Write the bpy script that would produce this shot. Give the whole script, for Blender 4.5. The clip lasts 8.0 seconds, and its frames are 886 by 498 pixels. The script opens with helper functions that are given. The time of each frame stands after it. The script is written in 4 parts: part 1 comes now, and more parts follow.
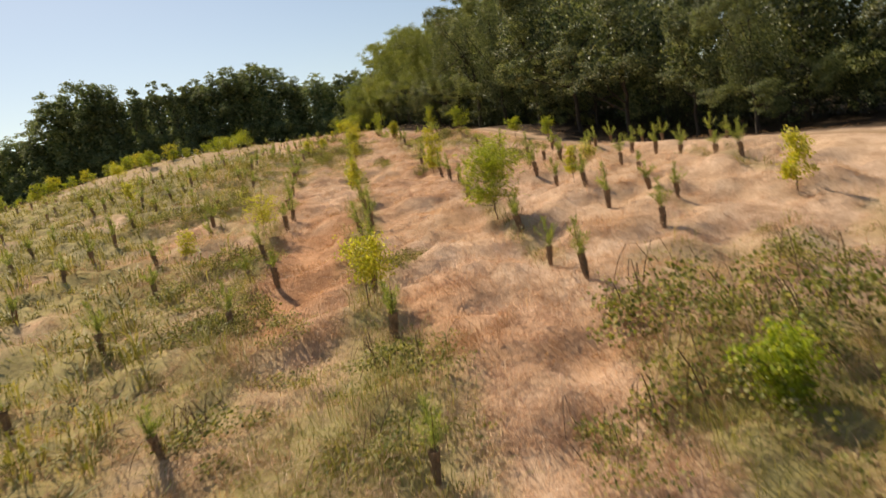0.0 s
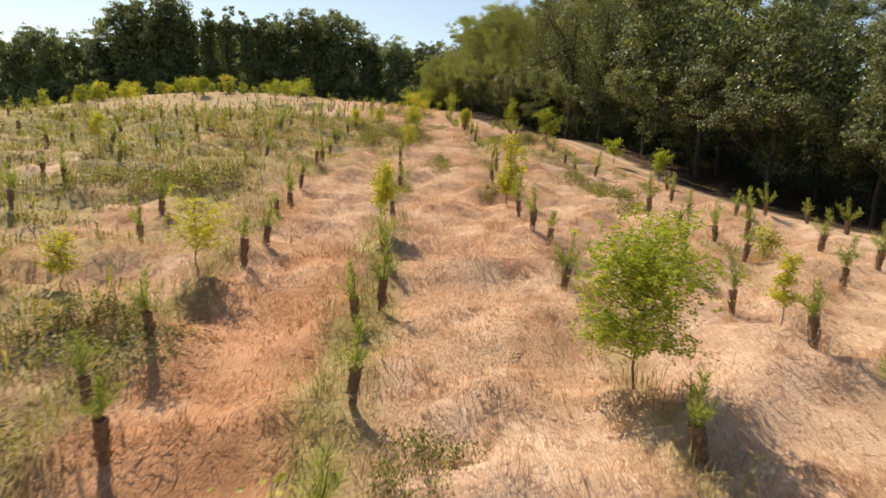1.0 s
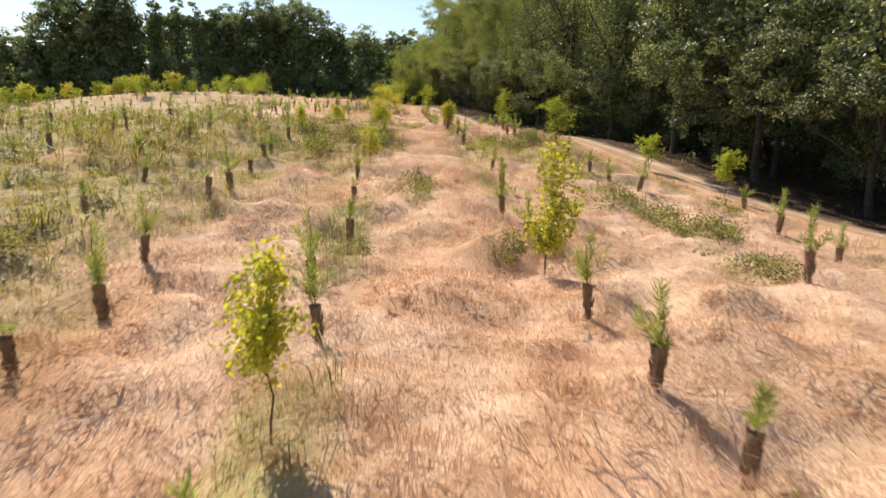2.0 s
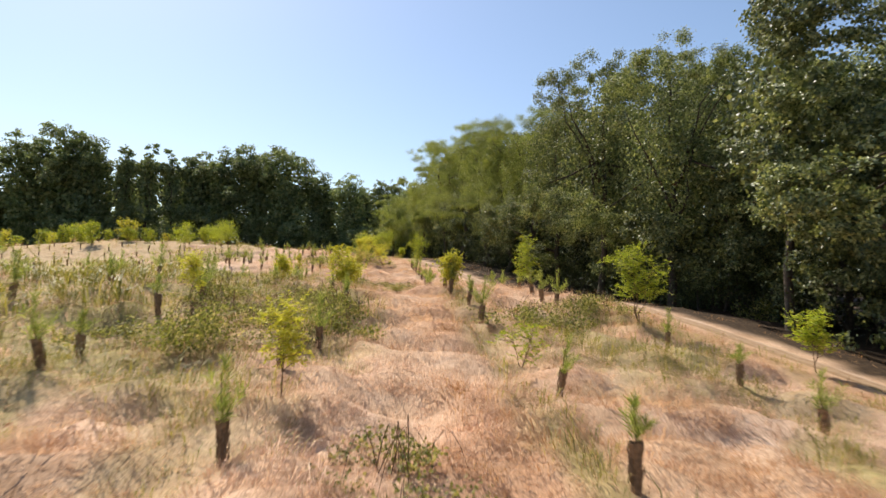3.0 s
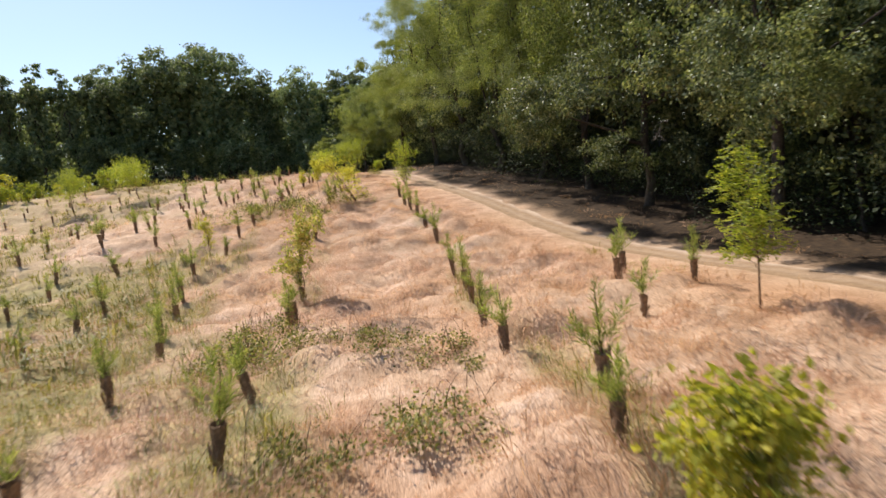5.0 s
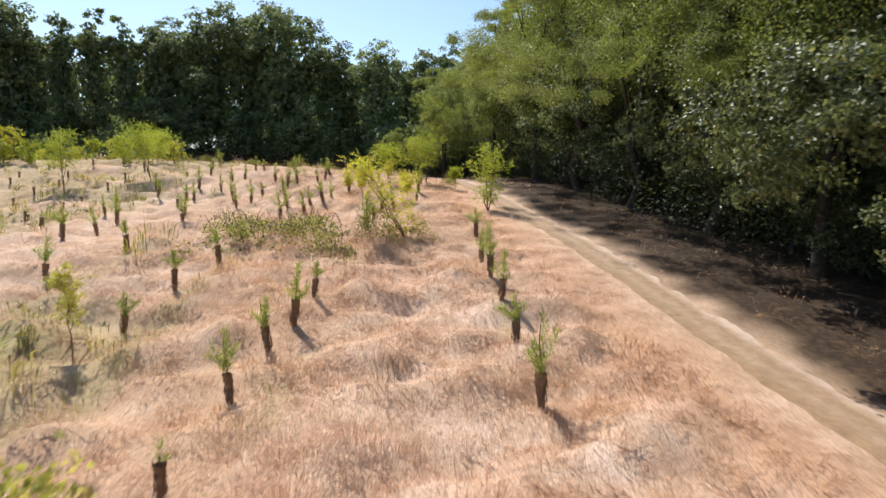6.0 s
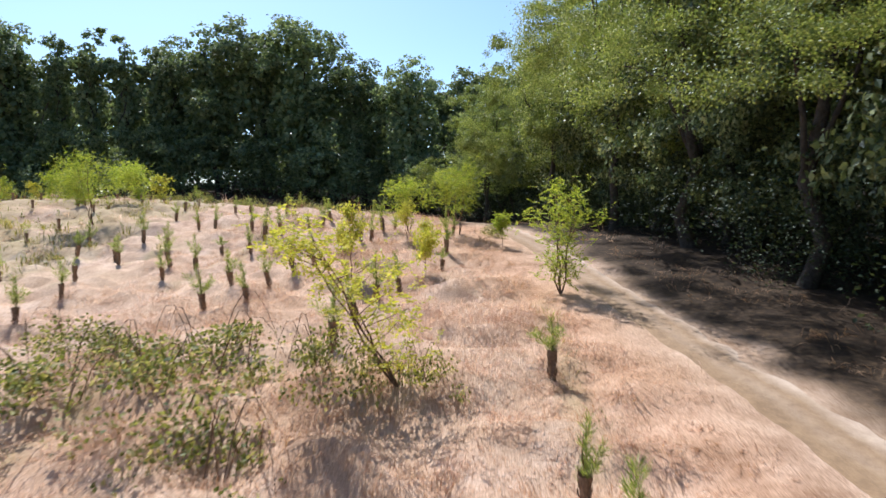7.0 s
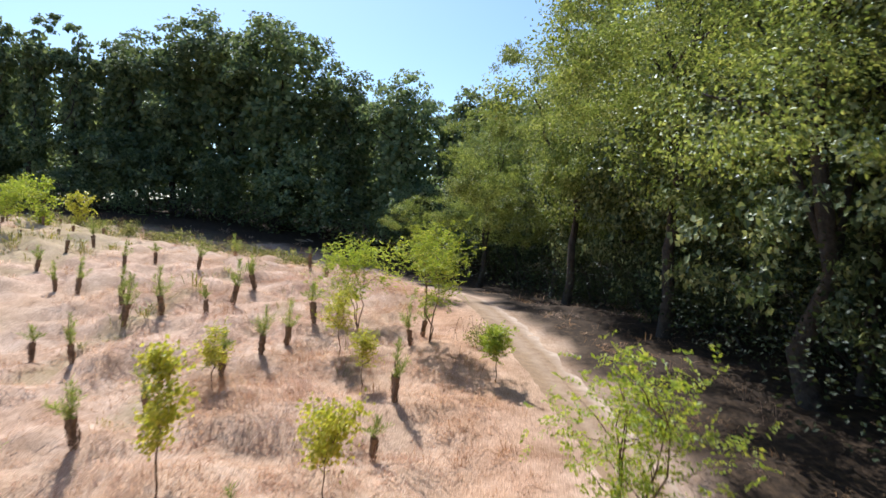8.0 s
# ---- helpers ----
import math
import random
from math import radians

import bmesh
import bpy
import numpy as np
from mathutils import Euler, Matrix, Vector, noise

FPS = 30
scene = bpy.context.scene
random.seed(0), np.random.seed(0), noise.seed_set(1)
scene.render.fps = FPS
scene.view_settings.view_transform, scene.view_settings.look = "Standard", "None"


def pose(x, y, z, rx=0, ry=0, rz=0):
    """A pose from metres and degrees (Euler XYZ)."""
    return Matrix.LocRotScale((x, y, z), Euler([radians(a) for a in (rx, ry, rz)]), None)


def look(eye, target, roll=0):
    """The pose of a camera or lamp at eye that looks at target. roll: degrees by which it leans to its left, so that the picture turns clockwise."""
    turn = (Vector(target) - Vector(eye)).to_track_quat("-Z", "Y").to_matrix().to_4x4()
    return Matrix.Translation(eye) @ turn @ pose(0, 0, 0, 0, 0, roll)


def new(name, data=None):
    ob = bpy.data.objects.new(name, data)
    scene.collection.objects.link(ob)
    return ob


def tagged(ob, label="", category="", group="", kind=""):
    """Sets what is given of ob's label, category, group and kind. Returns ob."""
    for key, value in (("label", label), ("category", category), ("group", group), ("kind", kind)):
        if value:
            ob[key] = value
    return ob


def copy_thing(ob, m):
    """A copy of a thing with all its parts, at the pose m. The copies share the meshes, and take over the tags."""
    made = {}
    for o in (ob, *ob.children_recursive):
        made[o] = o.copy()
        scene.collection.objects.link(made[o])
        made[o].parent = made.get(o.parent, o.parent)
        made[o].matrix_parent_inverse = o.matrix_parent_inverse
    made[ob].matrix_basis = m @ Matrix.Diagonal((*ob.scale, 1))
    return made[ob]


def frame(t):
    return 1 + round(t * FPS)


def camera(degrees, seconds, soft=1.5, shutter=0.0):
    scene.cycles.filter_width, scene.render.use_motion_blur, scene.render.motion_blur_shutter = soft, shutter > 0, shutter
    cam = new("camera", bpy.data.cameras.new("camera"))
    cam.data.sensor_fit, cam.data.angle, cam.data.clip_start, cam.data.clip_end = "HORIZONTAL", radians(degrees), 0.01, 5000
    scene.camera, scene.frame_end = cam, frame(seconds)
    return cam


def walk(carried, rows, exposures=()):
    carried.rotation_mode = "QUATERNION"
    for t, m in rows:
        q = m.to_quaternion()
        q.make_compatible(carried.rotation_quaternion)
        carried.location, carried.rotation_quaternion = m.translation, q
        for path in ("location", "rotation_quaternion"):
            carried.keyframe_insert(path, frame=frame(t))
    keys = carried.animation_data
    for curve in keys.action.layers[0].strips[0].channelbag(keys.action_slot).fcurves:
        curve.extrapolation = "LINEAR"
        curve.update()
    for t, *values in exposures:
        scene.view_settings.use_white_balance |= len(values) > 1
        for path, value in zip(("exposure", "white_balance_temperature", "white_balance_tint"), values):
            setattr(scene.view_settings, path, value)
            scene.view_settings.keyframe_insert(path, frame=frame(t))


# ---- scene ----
cam = camera(71.0, 8.0, soft=1.5, shutter=0.15)
PATH = [
    (0, (0.327, 0.824, 3.291), (0.545, 2.786, 2.972), -10.5),
    (0.5, (0.507, 4.984, 3.786), (0.659, 6.970, 3.613), -0.6),
    (1, (0.908, 8.896, 4.021), (0.991, 10.862, 3.666), 2.8),
    (1.5, (1.125, 12.991, 4.248), (1.242, 14.944, 3.833), 0.7),
    (2, (1.130, 17.230, 4.277), (1.278, 19.190, 3.910), 1.1),
    (2.2, (1.150, 18.814, 4.208), (1.299, 20.799, 4.007), 0.9),
    (3.3, (1.607, 30.796, 5.004), (1.790, 32.784, 5.129), 1.7),
    (3.5, (1.546, 32.267, 5.263), (1.746, 34.253, 5.378), -1.1),
    (4, (1.432, 35.859, 5.964), (1.645, 37.843, 5.839), -7.8),
    (4.2, (1.396, 37.172, 6.179), (1.627, 39.156, 6.069), -9.8),
    (5.3, (1.868, 46.722, 7.127), (2.072, 48.689, 6.827), -4.1),
    (5.5, (2.032, 49.377, 7.293), (2.101, 51.353, 6.991), 1.2),
    (6, (2.471, 54.550, 7.683), (2.456, 56.535, 7.438), 0.0),
    (6.5, (2.452, 59.379, 8.035), (2.362, 61.368, 7.851), 0.0),
    (7, (2.442, 64.048, 8.228), (2.290, 66.037, 8.082), -0.1),
    (7.5, (2.348, 68.140, 8.564), (2.207, 70.135, 8.515), 1.9),
    (8, (2.584, 71.922, 9.672), (2.426, 73.915, 9.595), 4.0),
]
EXPOSURES = [(0, 0.08, 7800, 10), (0.5, 0.36, 7250, 10), (1.0, 0.28, 7400, 10), (1.5, 0.45, 7250, 10), (2.0, 0.54, 6850, 10), (3.5, 0.44, 6700, 10), (4.2, 0.44, 6450, 10), (5.5, 0.36, 6450, 10), (6.5, 0.54, 5600, 9), (7.5, 0.50, 5500, 9), (8, 0.50, 5500, 9)]
walk(cam, [(t, look(e, g, r)) for t, e, g, r in PATH], EXPOSURES)

# ---- light ----
SUN_TURN, SUN_HEIGHT = -29.0, 50.0
world = bpy.data.worlds.new("sky")
scene.world = world
world.use_nodes = True
sky = world.node_tree.nodes.new("ShaderNodeTexSky")
sky.sky_type, sky.sun_disc = "NISHITA", False
sky.sun_elevation, sky.sun_rotation = radians(SUN_HEIGHT), radians(SUN_TURN)
sky.dust_density, sky.air_density, sky.ozone_density = 0.8, 1.0, 2.8
world.node_tree.links.new(sky.outputs[0], world.node_tree.nodes["Background"].inputs[0])
world.node_tree.nodes["Background"].inputs[1].default_value = 0.115
lamp = bpy.data.lights.new("sun", "SUN")
lamp.energy, lamp.angle, lamp.color = 5.0, radians(0.53), (1.0, 0.94, 0.85)
sun = new("sun", lamp)
sun.matrix_world = look((60 * math.sin(radians(SUN_TURN)), 60 * math.cos(radians(SUN_TURN)), 60 * math.tan(radians(SUN_HEIGHT))), (0, 0, 0))


# ---- materials ----
def material(name):
    m = bpy.data.materials.new(name)
    m.use_nodes = True
    nodes = m.node_tree.nodes
    return m, nodes, m.node_tree.links, nodes["Principled BSDF"], nodes["Material Output"]


def noise_node(nodes, links, scale, detail=4.0, rough=0.6, where="Object"):
    at = nodes.new("ShaderNodeTexCoord")
    n = nodes.new("ShaderNodeTexNoise")
    n.inputs["Scale"].default_value, n.inputs["Detail"].default_value, n.inputs["Roughness"].default_value = scale, detail, rough
    links.new(at.outputs[where], n.inputs["Vector"])
    return n.outputs["Fac"]


def ramp(nodes, links, fac, stops):
    r = nodes.new("ShaderNodeValToRGB")
    while len(r.color_ramp.elements) < len(stops):
        r.color_ramp.elements.new(0.5)
    for e, (place, colour) in zip(r.color_ramp.elements, stops):
        e.position, e.color = place, (*colour, 1)
    links.new(fac, r.inputs["Fac"])
    return r.outputs["Color"]


def mixed(nodes, links, fac, a, b, how="MIX"):
    m = nodes.new("ShaderNodeMix")
    m.data_type, m.blend_type = "RGBA", how
    for socket, value in ((m.inputs[0], fac), (m.inputs[6], a), (m.inputs[7], b)):
        if isinstance(value, (int, float)):
            socket.default_value = value
        elif isinstance(value, tuple):
            socket.default_value = (*value, 1)
        else:
            links.new(value, socket)
    return m.outputs[2]


def spread(nodes, links, fac, low, high):
    m = nodes.new("ShaderNodeMapRange")
    m.inputs["From Min"].default_value, m.inputs["From Max"].default_value = low, high
    links.new(fac, m.inputs["Value"])
    return m.outputs["Result"]


def bump(nodes, links, shader, fac, strength, distance):
    b = nodes.new("ShaderNodeBump")
    b.inputs["Strength"].default_value, b.inputs["Distance"].default_value = strength, distance
    links.new(fac, b.inputs["Height"])
    links.new(b.outputs["Normal"], shader.inputs["Normal"])


def leafy(name, shades, through_light=0.35, rough=0.45, patch=None, patch_scale=0.35, tint=0.15, glow=(1.0, 0.95, 0.55)):
    """Leaves or blades: every leaf has its own shade, light comes through, plants differ a little."""
    m, nodes, links, shader, out = material(name)
    island = nodes.new("ShaderNodeNewGeometry").outputs["Random Per Island"]
    colour = ramp(nodes, links, island, shades)
    if patch:
        big = spread(nodes, links, noise_node(nodes, links, patch_scale, 3.0), 0.42, 0.62)
        colour = mixed(nodes, links, big, colour, mixed(nodes, links, 0.75, colour, patch))
        # Noise darkens the blade colour like shade between grass clumps.
        cleft_shade = spread(nodes, links, noise_node(nodes, links, 1.5, 4.0, 0.65), 0.50, 0.64)
        colour = mixed(nodes, links, cleft_shade, colour, mixed(nodes, links, 0.6, colour, (0.72, 0.58, 0.46), "MULTIPLY"))
    one = nodes.new("ShaderNodeObjectInfo").outputs["Random"]
    tone = nodes.new("ShaderNodeHueSaturation")
    val = nodes.new("ShaderNodeMapRange")
    val.inputs["To Min"].default_value, val.inputs["To Max"].default_value = 1.0 - tint, 1.0 + tint
    links.new(one, val.inputs["Value"])
    links.new(val.outputs["Result"], tone.inputs["Value"])
    links.new(colour, tone.inputs["Color"])
    links.new(tone.outputs["Color"], shader.inputs["Base Color"])
    shader.inputs["Roughness"].default_value = rough
    shader.inputs["Specular IOR Level"].default_value = 0.35
    lit = nodes.new("ShaderNodeBsdfTranslucent")
    links.new(mixed(nodes, links, 1.0, tone.outputs["Color"], glow, "MULTIPLY"), lit.inputs["Color"])
    mix = nodes.new("ShaderNodeMixShader")
    mix.inputs[0].default_value = through_light
    links.new(shader.outputs[0], mix.inputs[1])
    links.new(lit.outputs[0], mix.inputs[2])
    links.new(mix.outputs[0], out.inputs["Surface"])
    return m


def earthy(name, shades, scale, rough=0.95, relief=0.6, depth=0.02, fine=60.0):
    m, nodes, links, shader, out = material(name)
    colour = ramp(nodes, links, noise_node(nodes, links, scale, 6.0, 0.7), shades)
    grain = noise_node(nodes, links, fine, 3.0)
    colour = mixed(nodes, links, 0.5, colour, ramp(nodes, links, grain, [(0.3, (0.55, 0.55, 0.55)), (0.7, (1.25, 1.25, 1.25))]), "MULTIPLY")
    links.new(colour, shader.inputs["Base Color"])
    shader.inputs["Roughness"].default_value = rough
    shader.inputs["Specular IOR Level"].default_value = 0.2
    bump(nodes, links, shader, grain, relief, depth)
    return m


def ground_material():
    """Straw litter on dry soil; brown leaf litter, darkened for tree shade, on the forest's side of the track."""
    m, nodes, links, shader, out = material("dry_ground")
    litter = ramp(nodes, links, noise_node(nodes, links, 1.3, 6.0, 0.7), [(0.3, (0.33, 0.20, 0.12)), (0.5, (0.54, 0.37, 0.255)), (0.7, (0.70, 0.51, 0.38))])
    wide = spread(nodes, links, noise_node(nodes, links, 0.16, 3.0), 0.4, 0.65)
    litter = mixed(nodes, links, wide, litter, mixed(nodes, links, 0.55, litter, (0.52, 0.35, 0.21)))
    grain = noise_node(nodes, links, 28.0, 4.0, 0.7)
    lying = []
    for turn in (20, 75, 140):
        at, mapping, fibre = nodes.new("ShaderNodeTexCoord"), nodes.new("ShaderNodeMapping"), nodes.new("ShaderNodeTexNoise")
        mapping.inputs["Rotation"].default_value, mapping.inputs["Scale"].default_value = (0, 0, radians(turn)), (75, 7, 20)
        fibre.inputs["Scale"].default_value, fibre.inputs["Detail"].default_value, fibre.inputs["Distortion"].default_value = 1.0, 3.0, 0.8
        links.new(at.outputs["Object"], mapping.inputs["Vector"])
        links.new(mapping.outputs["Vector"], fibre.inputs["Vector"])
        lying.append(ramp(nodes, links, fibre.outputs["Fac"], [(0.34, (0.66, 0.60, 0.54)), (0.5, (0.97, 0.95, 0.93)), (0.66, (1.25, 1.25, 1.25))]))
    swap = spread(nodes, links, noise_node(nodes, links, 1.4, 2.0), 0.46, 0.54)
    straw = mixed(nodes, links, spread(nodes, links, noise_node(nodes, links, 0.9, 2.0), 0.5, 0.58), mixed(nodes, links, swap, lying[0], lying[1]), lying[2])
    litter = mixed(nodes, links, 0.85, litter, straw, "MULTIPLY")
    red = nodes.new("ShaderNodeAttribute")
    red.attribute_name = "rust_cover"
    litter = mixed(nodes, links, red.outputs["Fac"], litter, mixed(nodes, links, 0.8, litter, (0.82, 0.58, 0.40), "MULTIPLY"))
    green = nodes.new("ShaderNodeAttribute")
    green.attribute_name = "weed_cover"
    litter = mixed(nodes, links, green.outputs["Fac"], litter, mixed(nodes, links, 0.8, litter, ramp(nodes, links, noise_node(nodes, links, 3.0, 5.0), [(0.35, (0.17, 0.15, 0.05)), (0.65, (0.36, 0.32, 0.12))])))
    # Leaf litter whose dark browns also hold the shade under the trees.
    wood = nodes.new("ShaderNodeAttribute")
    wood.attribute_name = "shaded_forest_floor"
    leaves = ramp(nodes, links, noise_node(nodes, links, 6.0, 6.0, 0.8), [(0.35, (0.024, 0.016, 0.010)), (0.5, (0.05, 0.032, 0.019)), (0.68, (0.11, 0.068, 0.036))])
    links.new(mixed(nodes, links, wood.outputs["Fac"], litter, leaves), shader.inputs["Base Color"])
    shader.inputs["Roughness"].default_value = 0.95
    shader.inputs["Specular IOR Level"].default_value = 0.15
    bump(nodes, links, shader, grain, 0.7, 0.03)
    return m


def track_material():
    """Pale sandy wheel lines with a brown, trodden middle and edges."""
    m, nodes, links, shader, out = material("sandy_track")
    across = nodes.new("ShaderNodeSeparateXYZ")
    uv = nodes.new("ShaderNodeUVMap")
    uv.uv_map = "across"
    links.new(uv.outputs[0], across.inputs[0])
    wob = nodes.new("ShaderNodeMath")
    wob.operation = "MULTIPLY_ADD"
    links.new(noise_node(nodes, links, 1.1, 5.0, 0.7), wob.inputs[0])
    wob.inputs[1].default_value = 0.22
    links.new(across.outputs[0], wob.inputs[2])
    sand = ramp(nodes, links, noise_node(nodes, links, 2.5, 6.0, 0.7), [(0.3, (0.46, 0.32, 0.22)), (0.7, (0.66, 0.50, 0.37))])
    brown = ramp(nodes, links, noise_node(nodes, links, 5.0, 6.0, 0.7), [(0.3, (0.21, 0.12, 0.055)), (0.7, (0.37, 0.225, 0.11))])
    lines = ramp(nodes, links, wob.outputs[0], [(0.0, (0, 0, 0)), (0.28, (0.1, 0.1, 0.1)), (0.38, (0.32, 0.32, 0.32)), (0.50, (0.12, 0.12, 0.12)), (0.64, (0.9, 0.9, 0.9)), (0.74, (1, 1, 1)), (0.84, (0.8, 0.8, 0.8)), (0.94, (0.1, 0.1, 0.1))])
    grain = noise_node(nodes, links, 40.0, 4.0, 0.7)
    colour = mixed(nodes, links, lines, brown, sand)
    colour = mixed(nodes, links, 0.4, colour, ramp(nodes, links, grain, [(0.3, (0.6, 0.6, 0.6)), (0.7, (1.25, 1.25, 1.25))]), "MULTIPLY")
    links.new(colour, shader.inputs["Base Color"])
    shader.inputs["Roughness"].default_value = 0.95
    bump(nodes, links, shader, grain, 0.6, 0.02)
    return m


GROUND, TRACK = ground_material(), track_material()
STRAW = leafy("dry_grass", [(0.0, (0.52, 0.34, 0.235)), (0.3, (0.66, 0.455, 0.33)), (0.7, (0.77, 0.56, 0.43)), (1.0, (0.88, 0.69, 0.56))], 0.70, 0.55, (0.60, 0.38, 0.21), 0.3, glow=(1.0, 0.98, 0.9))
RUSTY = leafy("rusty_grass", [(0.0, (0.36, 0.19, 0.08)), (0.6, (0.52, 0.30, 0.145)), (1.0, (0.68, 0.44, 0.25))], 0.62, 0.6, glow=(1.0, 0.96, 0.85))
WEED = leafy("green_weeds", [(0.0, (0.14, 0.14, 0.03)), (0.5, (0.28, 0.26, 0.06)), (1.0, (0.48, 0.39, 0.14))], 0.45, 0.55)
NEEDLES = leafy("pine_needles", [(0.0, (0.17, 0.22, 0.05)), (0.6, (0.33, 0.38, 0.09)), (1.0, (0.54, 0.55, 0.19))], 0.5, 0.5)
YOUNG = leafy("young_leaves", [(0.0, (0.21, 0.28, 0.03)), (0.6, (0.38, 0.45, 0.05)), (1.0, (0.58, 0.58, 0.10))], 0.55, 0.45)
YELLOW = leafy("yellowing_leaves", [(0.0, (0.34, 0.36, 0.04)), (0.6, (0.56, 0.54, 0.07)), (1.0, (0.72, 0.63, 0.13))], 0.55, 0.45)
REDDISH = leafy("turning_leaves", [(0.0, (0.28, 0.29, 0.065)), (0.6, (0.50, 0.49, 0.14)), (1.0, (0.64, 0.46, 0.22))], 0.55, 0.5)
BRAMBLE = leafy("bramble_leaves", [(0.0, (0.10, 0.115, 0.03)), (0.5, (0.23, 0.24, 0.06)), (0.75, (0.38, 0.36, 0.12)), (1.0, (0.56, 0.47, 0.24))], 0.5, 0.6)
OAK = leafy("oak_leaves", [(0.0, (0.04, 0.062, 0.026)), (0.55, (0.16, 0.19, 0.078)), (1.0, (0.42, 0.43, 0.20))], 0.34, 0.42, tint=0.3)
LOCUST = leafy("locust_leaves", [(0.0, (0.11, 0.15, 0.035)), (0.6, (0.25, 0.29, 0.075)), (1.0, (0.44, 0.46, 0.15))], 0.47, 0.45, tint=0.2)
BROADLEAF = leafy("broad_leaves", [(0.0, (0.065, 0.095, 0.035)), (0.6, (0.20, 0.235, 0.095)), (1.0, (0.42, 0.44, 0.20))], 0.42, 0.42, tint=0.28)
SILVER = leafy("silvery_leaves", [(0.0, (0.16, 0.20, 0.13)), (0.6, (0.32, 0.36, 0.26)), (1.0, (0.50, 0.53, 0.42))], 0.5, 0.45, tint=0.2, glow=(1.0, 1.0, 0.85))
# Undergrowth leaves: the forest's shade is put into their dark colours.
SHADED = leafy("shade_toned_leaves", [(0.0, (0.018, 0.028, 0.010)), (0.6, (0.055, 0.072, 0.026)), (1.0, (0.13, 0.145, 0.055))], 0.3, 0.6, tint=0.3)
# Far leaves, paler and bluer: haze is mixed into their colour.
DISTANT = leafy("hazy_distant_leaves", [(0.0, (0.09, 0.13, 0.065)), (0.6, (0.19, 0.235, 0.115)), (1.0, (0.30, 0.33, 0.17))], 0.5, 0.5, tint=0.28)
BARK = earthy("grey_brown_bark", [(0.3, (0.04, 0.03, 0.022)), (0.7, (0.11, 0.085, 0.065))], 9.0, 0.9, 0.9, 0.03, 30.0)
TWIG = earthy("thin_bark", [(0.3, (0.13, 0.07, 0.04)), (0.7, (0.26, 0.16, 0.09))], 14.0, 0.8)
GUARD = earthy("browsing_guard", [(0.3, (0.14, 0.085, 0.05)), (0.55, (0.30, 0.19, 0.11)), (0.8, (0.46, 0.31, 0.185))], 22.0, 0.85, 0.9, 0.01, 120.0)


